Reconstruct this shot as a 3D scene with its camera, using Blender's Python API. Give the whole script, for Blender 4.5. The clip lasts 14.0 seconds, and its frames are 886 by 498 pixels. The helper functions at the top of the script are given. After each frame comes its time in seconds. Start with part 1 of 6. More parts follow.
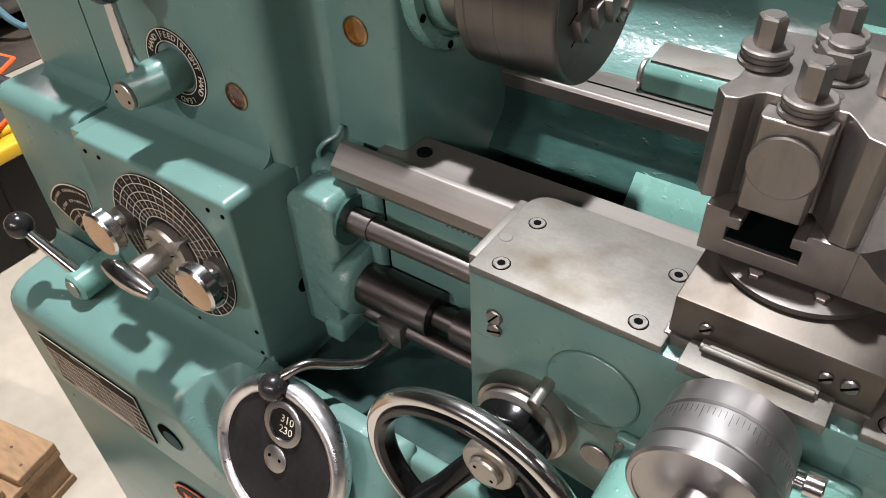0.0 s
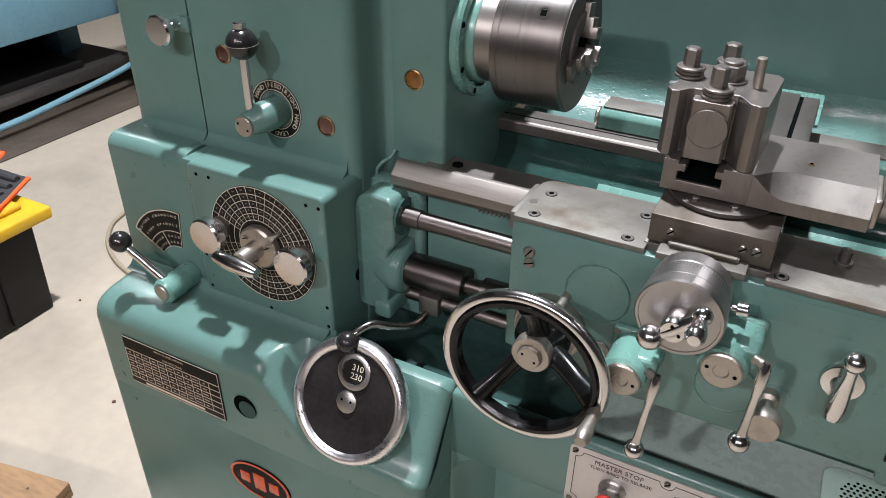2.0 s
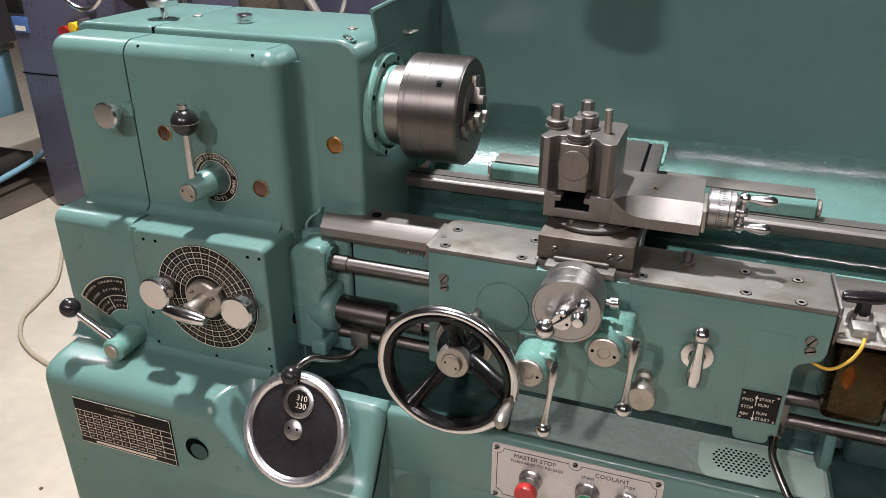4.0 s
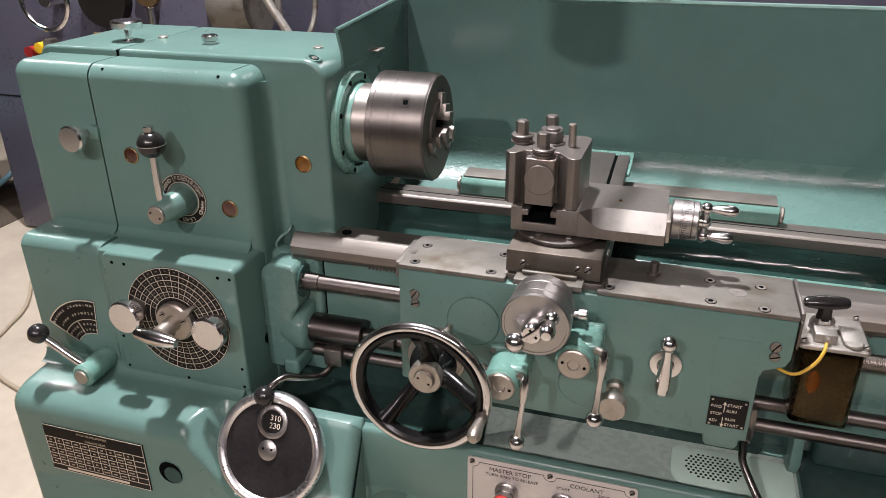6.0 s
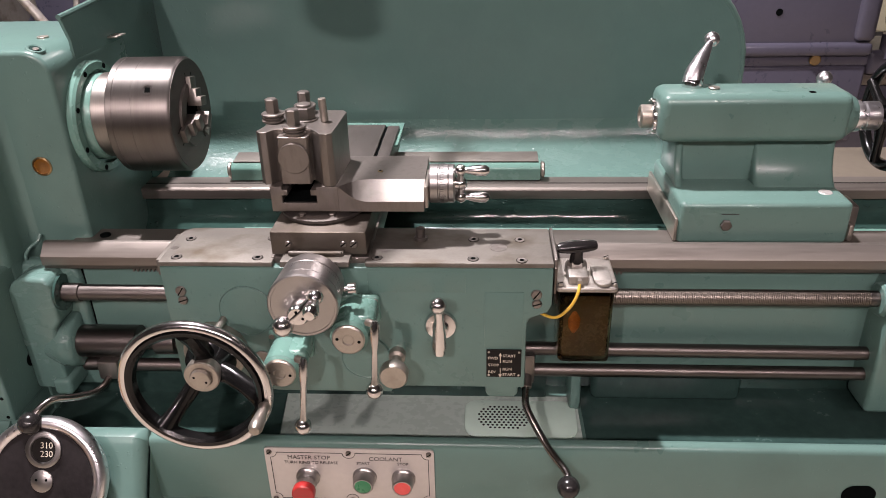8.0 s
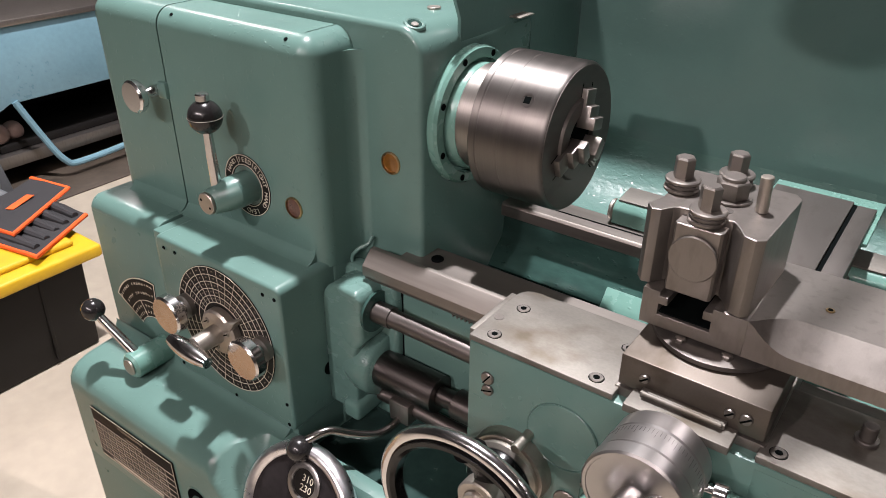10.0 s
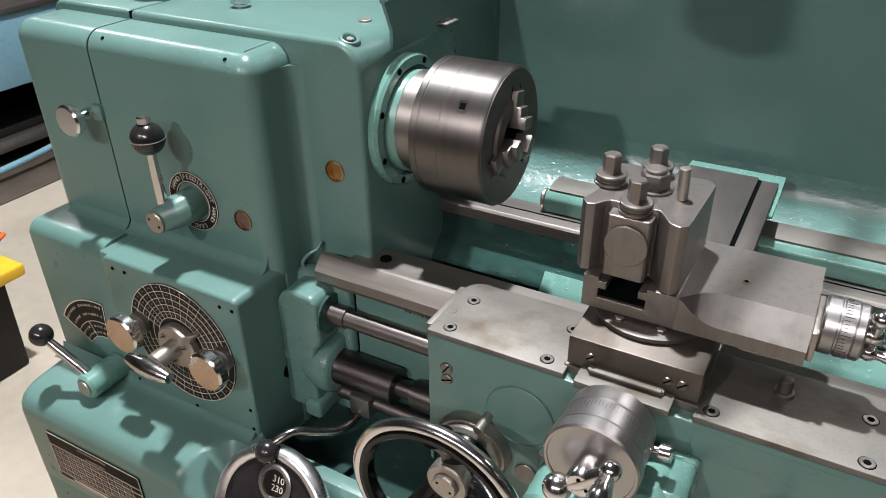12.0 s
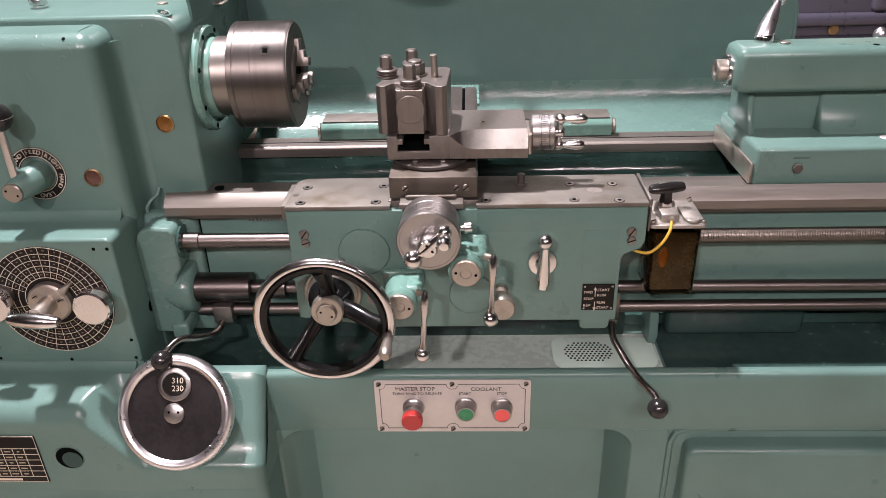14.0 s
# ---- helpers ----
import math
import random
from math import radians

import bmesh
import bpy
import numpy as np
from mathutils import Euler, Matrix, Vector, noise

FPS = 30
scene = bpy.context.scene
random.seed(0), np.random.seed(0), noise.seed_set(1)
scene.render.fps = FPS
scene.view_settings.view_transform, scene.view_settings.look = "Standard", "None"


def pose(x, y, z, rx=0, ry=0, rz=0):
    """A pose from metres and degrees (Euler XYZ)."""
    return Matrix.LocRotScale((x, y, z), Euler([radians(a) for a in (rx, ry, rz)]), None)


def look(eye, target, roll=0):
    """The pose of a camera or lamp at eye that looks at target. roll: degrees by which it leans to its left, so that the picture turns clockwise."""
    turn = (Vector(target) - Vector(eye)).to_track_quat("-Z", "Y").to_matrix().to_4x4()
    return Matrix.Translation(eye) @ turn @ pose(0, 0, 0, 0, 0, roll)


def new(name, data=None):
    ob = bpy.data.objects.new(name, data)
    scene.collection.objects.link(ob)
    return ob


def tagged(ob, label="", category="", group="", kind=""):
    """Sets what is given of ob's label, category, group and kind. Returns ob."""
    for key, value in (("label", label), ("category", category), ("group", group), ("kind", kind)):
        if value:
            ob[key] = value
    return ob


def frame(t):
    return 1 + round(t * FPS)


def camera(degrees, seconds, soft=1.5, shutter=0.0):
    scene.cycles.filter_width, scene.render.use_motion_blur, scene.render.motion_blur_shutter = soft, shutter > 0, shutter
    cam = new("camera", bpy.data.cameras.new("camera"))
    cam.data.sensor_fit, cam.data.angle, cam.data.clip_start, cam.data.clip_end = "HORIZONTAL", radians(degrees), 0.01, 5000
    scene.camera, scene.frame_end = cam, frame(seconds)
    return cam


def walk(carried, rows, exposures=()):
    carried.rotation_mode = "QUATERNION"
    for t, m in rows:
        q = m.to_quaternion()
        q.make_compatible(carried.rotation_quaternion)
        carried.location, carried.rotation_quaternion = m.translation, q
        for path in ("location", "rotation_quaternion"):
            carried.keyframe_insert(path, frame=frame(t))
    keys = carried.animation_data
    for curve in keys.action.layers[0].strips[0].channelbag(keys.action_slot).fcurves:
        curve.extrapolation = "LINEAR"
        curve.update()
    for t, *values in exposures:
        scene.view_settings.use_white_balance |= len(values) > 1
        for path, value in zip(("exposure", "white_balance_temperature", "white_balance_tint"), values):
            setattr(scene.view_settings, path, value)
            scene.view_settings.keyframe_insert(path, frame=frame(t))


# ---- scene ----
cam = camera(61.3, 14.0, soft=0.9)
PATH = [
    (0, (-0.014, -0.015, 1.459), (-0.902, 1.192, 0.135), -2.8),
    (0.5, (0.026, -0.009, 1.482), (-1.093, 1.06, 0.215), -3.9),
    (1, (0.038, -0.028, 1.495), (-1.111, 1.052, 0.265), -3.2),
    (1.5, (0.047, -0.159, 1.514), (-0.919, 1.139, 0.339), -0.8),
    (2, (0.031, -0.389, 1.504), (-0.747, 1.113, 0.436), 0.7),
    (2.5, (0.058, -0.5, 1.52), (-0.589, 1.093, 0.5), 0.6),
    (3, (0.089, -0.539, 1.528), (-0.504, 1.107, 0.559), -0.2),
    (3.5, (0.101, -0.561, 1.531), (-0.491, 1.117, 0.618), -0.1),
    (3.7, (0.093, -0.572, 1.532), (-0.496, 1.12, 0.643), 0.2),
    (5.8, (0.079, -0.57, 1.551), (-0.538, 1.132, 0.701), -0.3),
    (6, (0.1, -0.571, 1.544), (-0.439, 1.157, 0.693), -0.4),
    (6.4, (0.143, -0.553, 1.54), (-0.201, 1.195, 0.631), -1.4),
    (6.5, (0.154, -0.548, 1.53), (-0.151, 1.209, 0.626), -1.5),
    (7, (0.181, -0.547, 1.53), (-0.008, 1.223, 0.617), -2.5),
    (7.5, (0.203, -0.55, 1.533), (0.097, 1.231, 0.63), -2.5),
    (8, (0.193, -0.546, 1.533), (0.087, 1.235, 0.63), -1.3),
    (8.5, (0.135, -0.531, 1.516), (-0.15, 1.209, 0.574), -0.1),
    (9, (0.089, -0.467, 1.499), (-0.493, 1.185, 0.533), 0.3),
    (9.2, (0.085, -0.393, 1.498), (-0.645, 1.208, 0.547), 0.2),
    (11.3, (0.109, -0.093, 1.545), (-0.993, 1.193, 0.482), -0.6),
    (11.5, (0.11, -0.11, 1.546), (-0.958, 1.216, 0.497), -0.5),
    (12, (0.086, -0.224, 1.556), (-0.755, 1.276, 0.533), -0.7),
    (12.5, (0.037, -0.448, 1.535), (-0.554, 1.209, 0.584), -0.1),
    (13, (0.078, -0.538, 1.548), (-0.439, 1.143, 0.596), -0.0),
    (13.5, (0.085, -0.608, 1.527), (-0.251, 1.113, 0.565), -1.0),
    (14, (0.026, -0.669, 1.524), (-0.051, 1.096, 0.587), -1.8),
]
EXPOSURES = [  # seconds, stops, kelvin, tint
    (0.0, 0.04, 6480, 11), (1.0, -0.09, 6300, 10), (2.0, -0.06, 6250, 11), (3.7, 0.0, 6400, 12), (5.8, -0.04, 6600, 14), (6.6, 0.04, 7000, 24),
    (9.2, 0.03, 6950, 22), (11.3, -0.07, 6400, 9), (12.5, -0.09, 6400, 11), (13.0, -0.05, 6450, 12), (13.5, 0.05, 6700, 17), (14.0, 0.15, 6900, 25),
]
walk(cam, [(t, look(eye, target, roll)) for t, eye, target, roll in PATH], EXPOSURES)


# ---- world and lights ----
world = bpy.data.worlds.new("world")
scene.world = world
world.use_nodes = True
world.node_tree.nodes["Background"].inputs[0].default_value = (0.75, 0.86, 1.0, 1)
world.node_tree.nodes["Background"].inputs[1].default_value = 0.002


def area_lamp(name, eye, target, sx, sy, power, colour, spread):
    data = bpy.data.lights.new(name, "AREA")
    data.shape, data.size, data.size_y, data.energy, data.color, data.spread = "RECTANGLE", sx, sy, power, colour, radians(spread)
    ob = new(name, data)
    ob.matrix_world = look(eye, target)
    return ob


# Unseen lamps: first two placed from cast shadows, the others added as fill.
LAMPS = [  # x, y, z, length along x, width, power, aim, colour, beam
    (-0.90, 1.00, 5.0, 0.16, 0.12, 450, (-0.60, 0.80, 0), (0.95, 0.965, 1.0), 180),
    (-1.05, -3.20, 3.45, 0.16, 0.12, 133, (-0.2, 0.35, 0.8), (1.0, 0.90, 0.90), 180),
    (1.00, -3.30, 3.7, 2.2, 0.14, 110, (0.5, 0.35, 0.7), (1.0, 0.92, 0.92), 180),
    (-3.4, 1.7, 3.4, 1.1, 0.14, 45, (-3.4, 1.7, 0), (1.0, 0.96, 0.96), 180), (0.9, 3.4, 3.4, 1.1, 0.14, 24, (0.9, 3.0, 0), (1.0, 0.96, 0.98), 180),
]
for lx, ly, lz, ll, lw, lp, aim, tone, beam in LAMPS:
    area_lamp("unseen_lamp_light", (lx, ly, lz - 0.03), aim, ll, lw, lp, tone, beam)


# ---- materials ----
def material(name, colour, rough=0.5, metal=0.0, vary=0.12, scale=9.0, bump=0.0, bump_scale=90.0, coat=0.0, rough_vary=0.1,
             stretch=(1, 1, 1), grime=None, grime_amount=0.3, grime_scale=6.0, ior=1.45, bump_dist=None, nibs=0.0, piece=0.0, lathe_turned=0.0):
    """A principled surface whose colour, gloss and relief vary at a broad and a fine scale."""
    bump_dist = bump_dist or (0.0004 if metal > 0.5 else 0.002)
    m = bpy.data.materials.new(name)
    m.use_nodes = True
    nt = m.node_tree
    n, l = nt.nodes, nt.links
    p = n["Principled BSDF"]
    p.inputs["Metallic"].default_value = metal
    p.inputs["IOR"].default_value = ior
    p.inputs["Coat Weight"].default_value = coat
    p.inputs["Coat Roughness"].default_value = 0.06
    if lathe_turned:  # tool marks round the x axis
        p.inputs["Anisotropic"].default_value, p.inputs["Anisotropic Rotation"].default_value = lathe_turned, 0.25
        tan = n.new("ShaderNodeTangent")
        tan.direction_type, tan.axis = "RADIAL", "X"
        l.new(tan.outputs[0], p.inputs["Tangent"])
    tc = n.new("ShaderNodeTexCoord")
    mp = n.new("ShaderNodeMapping")
    mp.inputs["Scale"].default_value = stretch
    l.new(tc.outputs["Object"], mp.inputs["Vector"])

    def tex(sc, detail=4.0):
        t = n.new("ShaderNodeTexNoise")
        t.inputs["Scale"].default_value, t.inputs["Detail"].default_value = sc, detail
        l.new(mp.outputs["Vector"], t.inputs["Vector"])
        return t.outputs["Fac"]

    broad, fine = tex(scale), tex(scale * 9)
    mixf = n.new("ShaderNodeMath")
    mixf.operation = "MULTIPLY_ADD"
    l.new(fine, mixf.inputs[0])
    mixf.inputs[1].default_value = 0.5
    half = n.new("ShaderNodeMath")
    half.operation = "MULTIPLY"
    half.inputs[1].default_value = 0.5
    l.new(broad, half.inputs[0])
    l.new(half.outputs[0], mixf.inputs[2])
    ramp = n.new("ShaderNodeMapRange")
    ramp.inputs["From Min"].default_value, ramp.inputs["From Max"].default_value = 0.3, 0.7
    ramp.inputs["To Min"].default_value, ramp.inputs["To Max"].default_value = 1 - vary, 1 + vary
    l.new(mixf.outputs[0], ramp.inputs["Value"])
    col = n.new("ShaderNodeVectorMath")
    col.operation = "SCALE"
    col.inputs[0].default_value = colour
    l.new(ramp.outputs[0], col.inputs["Scale"])
    if piece:  # each board a little lighter or darker
        info = n.new("ShaderNodeObjectInfo")
        each = n.new("ShaderNodeMapRange")
        each.inputs["To Min"].default_value, each.inputs["To Max"].default_value = 1 - piece, 1 + piece
        l.new(info.outputs["Random"], each.inputs["Value"])
        both = n.new("ShaderNodeMath")
        both.operation = "MULTIPLY"
        l.new(ramp.outputs[0], both.inputs[0])
        l.new(each.outputs[0], both.inputs[1])
        l.new(both.outputs[0], col.inputs["Scale"])
    out = col.outputs[0]
    if grime:
        g = n.new("ShaderNodeMapRange")
        g.inputs["From Min"].default_value, g.inputs["From Max"].default_value = 0.52, 0.72
        g.inputs["To Max"].default_value = grime_amount
        l.new(tex(grime_scale, 8.0), g.inputs["Value"])
        mx = n.new("ShaderNodeMix")
        mx.data_type = "RGBA"
        l.new(g.outputs[0], mx.inputs["Factor"])
        l.new(out, mx.inputs[6])
        mx.inputs[7].default_value = (*grime, 1)
        out = mx.outputs[2]
    l.new(out, p.inputs["Base Color"])
    rr = n.new("ShaderNodeMapRange")
    rr.inputs["From Min"].default_value, rr.inputs["From Max"].default_value = 0.3, 0.7
    rr.inputs["To Min"].default_value, rr.inputs["To Max"].default_value = max(0.02, rough - rough_vary), rough + rough_vary
    l.new(mixf.outputs[0], rr.inputs["Value"])
    l.new(rr.outputs[0], p.inputs["Roughness"])
    if bump:
        b = n.new("ShaderNodeBump")
        b.inputs["Strength"].default_value, b.inputs["Distance"].default_value = bump, bump_dist
        l.new(tex(bump_scale, 3.0), b.inputs["Height"])
        relief = b
        if nibs:  # dust nibs and small runs set in the paint
            spot = n.new("ShaderNodeMapRange")
            spot.inputs["From Min"].default_value, spot.inputs["From Max"].default_value = 0.67, 0.78
            l.new(tex(150.0, 1.0), spot.inputs["Value"])
            relief = n.new("ShaderNodeBump")
            relief.inputs["Strength"].default_value, relief.inputs["Distance"].default_value = nibs, 0.0012
            l.new(spot.outputs[0], relief.inputs["Height"])
            l.new(b.outputs[0], relief.inputs["Normal"])
        l.new(relief.outputs[0], p.inputs["Normal"])
        if coat:
            l.new(relief.outputs[0], p.inputs["Coat Normal"])
    return m


GREEN = material("green_enamel", (0.097, 0.180, 0.158), 0.30, 0, 0.045, 3, 0.10, 18, 0.08, 0.04, bump_dist=0.002, nibs=0.35, grime=(0.065, 0.12, 0.105), grime_amount=0.35, grime_scale=7)
GREEN_THICK = material("thick_brushed_enamel", (0.095, 0.178, 0.157), 0.27, 0, 0.04, 4, 0.5, 120, 0.12, 0.04, (0.6, 1, 1), bump_dist=0.0018, nibs=0.4)
# The guard's green, toned down to carry the shade on its face.
GREEN_SHEET_SHADED = material("shaded_sheet_enamel", (0.088, 0.165, 0.148), 0.24, 0, 0.05, 3, 0.25, 120, 0.12, 0.03, bump_dist=0.0012, nibs=0.25)
# Oil-wet gloss, with the shade between the ways darkened into the colour.
OILY_SHADED = material("oil_wet_shaded_enamel", (0.024, 0.058, 0.050), 0.16, 0, 0.3, 8, 0.5, 70, 0.3, 0.05, (0.5, 1, 1), nibs=1.0, grime=(0.008, 0.014, 0.012), grime_amount=0.7, grime_scale=5)
# Oil film on green, with the shade low in the tray painted in.
OIL_FILM_SHADED = material("oil_filmed_shaded_enamel", (0.024, 0.052, 0.046), 0.22, 0, 0.25, 7, 0.06, 20, 0.0, 0.08, grime=(0.010, 0.014, 0.013), grime_amount=0.6, grime_scale=4)
# Tray green raised to the brightness of a pool of light.
LIT_GREEN = material("lit_tray_green", (0.50, 0.67, 0.59), 0.35, 0, 0.05, 8)
# Lighter green paint; on bearing cap and chip slide it carries the light.
GREEN_LIGHT = material("light_and_lit_green_enamel", (0.118, 0.240, 0.203), 0.26, 0, 0.05, 5, 0.2, 60, 0.15, 0.04, nibs=0.4)
STEEL = material("ground_steel", (0.178, 0.167, 0.148), 0.60, 0.72, 0.16, 45, 0.08, 500, 0, 0.06, (0.7, 1, 1), (0.085, 0.066, 0.043), 0.8, 20)
# Oil-browned steel, darkened further for the toolpost's shadow.
SLIDE = material("oil_browned_shaded_steel", (0.140, 0.122, 0.105), 0.50, 0.9, 0.12, 50, 0.05, 500, 0, 0.08, (1, 0.45, 1), (0.055, 0.041, 0.028), 0.75, 22)
PLATE_STEEL = material("dull_cover_steel", (0.140, 0.127, 0.117), 0.48, 0.8, 0.07, 60, 0.05, 500, 0, 0.06, (1, 0.3, 1), (0.06, 0.05, 0.04), 0.4, 50)
NICKEL = material("bright_machined_steel", (0.42, 0.385, 0.34), 0.40, 0.9, 0.10, 30, 0, 300, 0, 0.06, (1, 1, 1), (0.22, 0.19, 0.15), 0.4, 40)
STEEL_X = material("planed_steel", (0.235, 0.213, 0.192), 0.46, 0.85, 0.10, 40, 0.04, 500, 0, 0.08, (0.05, 1, 1), (0.10, 0.083, 0.067), 0.5, 30)
STEEL_DARK = material("dark_machined_steel", (0.245, 0.224, 0.205), 0.42, 0.92, 0.06, 90, 0.04, 420, 0, 0.05, (1, 1, 0.3), (0.13, 0.11, 0.095), 0.3, 110)
STEEL_TURNED = material("turned_steel", (0.205, 0.190, 0.178), 0.48, 1, 0.10, 70, 0.05, 300, 0, 0.05, (1, 0.06, 0.06), (0.10, 0.09, 0.082), 0.35, 26, lathe_turned=0.75)
SLEEVE = material("black_oxide_steel", (0.110, 0.098, 0.093), 0.34, 1, 0.15, 30, 0, 300, 0, 0.07, (0.1, 1, 1))
THREAD = material("bright_thread_steel", (0.25, 0.222, 0.195), 0.42, 1, 0.15, 30, 0, 300, 0, 0.07, (0.1, 1, 1))
ROD = material("oiled_rod_steel", (0.145, 0.129, 0.121), 0.40, 1, 0.15, 30, 0, 300, 0, 0.07, (0.1, 1, 1))
CHROME = material("polished_chrome", (0.70, 0.68, 0.675), 0.17, 1, 0.06, 12, 0.03, 60, 0, 0.05)
ALUMINIUM = material("cast_aluminium", (0.36, 0.34, 0.31), 0.48, 0.85, 0.12, 30, 0.15, 200, 0, 0.08, (1, 1, 1), (0.17, 0.14, 0.10), 0.5, 60)
PLATE = material("satin_aluminium_plate", (0.58, 0.55, 0.53), 0.46, 0.6, 0.07, 12, 0.04, 200, 0, 0.08)
BLACK_GLOSS = material("black_enamel", (0.005, 0.005, 0.005), 0.20, 0, 0.2, 20, 0.12, 60, 0.0, 0.06, ior=1.36)
BAKELITE = material("black_bakelite", (0.014, 0.013, 0.013), 0.22, 0, 0.2, 20, 0.03, 60, 0.2, 0.06)
LEATHER = material("matt_black_face", (0.014, 0.012, 0.0125), 0.55, 0, 0.5, 14, 0.2, 120, 0, 0.1, ior=1.25)
PLATE_BLACK = material("black_plate", (0.010, 0.009, 0.008), 0.5, 0, 0.2, 30, ior=1.25)
ENGRAVED = material("engraved_metal", (0.66, 0.60, 0.50), 0.5, 0.2, 0.1, 60)
ENTRY = material("worn_lettering", (0.42, 0.36, 0.26), 0.5, 0.1, 0.25, 60)
SATIN = material("satin_chrome", (0.40, 0.385, 0.375), 0.34, 1, 0.06, 10, 0, 300, 0, 0.05)
BRASS = material("dull_brass", (0.36, 0.25, 0.13), 0.38, 1, 0.2, 40, 0.05, 200)
OIL = material("dark_brown_oil", (0.040, 0.026, 0.012), 0.25, 0, 0.3, 30)
AMBER_OIL = material("amber_oil_streak", (0.26, 0.085, 0.012), 0.25, 0, 0.4, 60)
INK = material("black_ink", (0.02, 0.02, 0.02), 0.5)
DARK = material("dark_gap", (0.003, 0.004, 0.004), 0.9, ior=1.05)
RED = material("red_plastic", (0.36, 0.020, 0.018), 0.3, 0, 0.06, 20, coat=0.3)
RED_LENS = material("pale_red_plastic", (0.75, 0.10, 0.09), 0.35, 0, 0.06, 20)
GREEN_LENS = material("green_plastic", (0.03, 0.20, 0.09), 0.3, 0, 0.06, 20)
ORANGE = material("orange_enamel", (0.55, 0.09, 0.03), 0.3, 0, 0.1, 40)
HOSE = material("yellow_tube", (0.60, 0.38, 0.06), 0.35, 0, 0.1, 40)
CONCRETE = material("concrete_floor", (0.365, 0.318, 0.252), 0.6, 0, 0.12, 2.2, 0.25, 60, 0, 0.12, grime=(0.22, 0.19, 0.15), grime_amount=0.35, grime_scale=3)
PURPLE = material("grey_violet_enamel", (0.068, 0.066, 0.092), 0.3, 0, 0.08, 6, 0.15, 30, 0.2, 0.05)
BLUE = material("pale_blue_enamel", (0.16, 0.30, 0.36), 0.35, 0, 0.1, 6, 0.1, 30, 0.1)
WOOD = material("pine_board", (0.262, 0.158, 0.080), 0.7, 0, 0.32, 14, 0.3, 120, 0, 0.1, (0.22, 1, 1), (0.12, 0.068, 0.034), 0.85, 7, piece=0.25)
TRAY_GREY = material("pale_green_tray_paint", (0.37, 0.46, 0.42), 0.28, 0, 0.08, 9, 0.1, 60, grime=(0.28, 0.33, 0.31), grime_amount=0.4, grime_scale=8)
DIM_ENTRY = material("faint_lettering", (0.13, 0.11, 0.085), 0.5, 0.1, 0.25, 60)
KNOT = material("dark_wood_knot", (0.07, 0.035, 0.018), 0.6, 0, 0.4, 60)
TOTE_BLACK = material("black_polypropylene", (0.009, 0.008, 0.0075), 0.5, 0, 0.15, 20, 0.1, 200, ior=1.3)
TOTE_YELLOW = material("yellow_polypropylene", (0.60, 0.365, 0.014), 0.42, 0, 0.08, 8, 0.1, 200, grime=(0.40, 0.24, 0.03), grime_amount=0.4, grime_scale=9)
FABRIC = material("dark_nylon", (0.028, 0.028, 0.03), 0.8, 0, 0.3, 60, 0.4, 500)
FABRIC_ORANGE = material("orange_binding", (0.80, 0.11, 0.02), 0.7, 0, 0.1, 60, 0.3, 500)
RAG = material("pink_cotton", (0.40, 0.285, 0.255), 0.9, 0, 0.15, 20, 0.5, 300, grime=(0.36, 0.24, 0.19), grime_amount=0.4)
BAR_STEEL = material("dark_chromed_bar", (0.34, 0.315, 0.30), 0.22, 1, 0.12, 20, 0, 60, 0, 0.06)
POLISHED_ALLOY = material("polished_alloy", (0.82, 0.80, 0.82), 0.30, 1, 0.10, 14, 0.04, 120, 0, 0.07)
CEILING = material("pale_ceiling_paint", (0.11, 0.107, 0.104), 0.8, 0, 0.05, 2)
WALL = material("workshop_wall", (0.07, 0.067, 0.064), 0.8, 0, 0.1, 2, 0.2, 40)
GREY = material("grey_enamel", (0.13, 0.14, 0.15), 0.45, 0, 0.1, 8, 0.1, 40)


def glass(name, colour, rough=0.05):
    m = bpy.data.materials.new(name)
    m.use_nodes = True
    p = m.node_tree.nodes["Principled BSDF"]
    p.inputs["Base Color"].default_value = (*colour, 1)
    p.inputs["Roughness"].default_value = rough
    p.inputs["Transmission Weight"].default_value = 1.0
    p.inputs["IOR"].default_value = 1.12
    return m


SMOKED = glass("smoked_plastic", (0.74, 0.60, 0.36), 0.03)


def glowing(name, colour, strength):
    m = bpy.data.materials.new(name)
    m.use_nodes = True
    p = m.node_tree.nodes["Principled BSDF"]
    p.inputs["Base Color"].default_value = (*colour, 1)
    p.inputs["Emission Color"].default_value = (*colour, 1)
    p.inputs["Emission Strength"].default_value = strength
    return m


TUBE = glowing("lit_diffuser", (1.0, 0.965, 0.95), 8.0)


# ---- mesh helpers ----
def frm(o, z, up=(0, 0, 1)):
    """A matrix at o whose local z points along z and whose local y leans to up."""
    z = Vector(z).normalized()
    up = Vector(up)
    if abs(z.dot(up.normalized())) > 0.999:
        up = Vector((0, 1, 0))
    y = (up - z * up.dot(z)).normalized()
    x = y.cross(z)
    m = Matrix((x, y, z)).transposed().to_4x4()
    m.translation = Vector(o)
    return m


FRONT = (0, -1, 0)


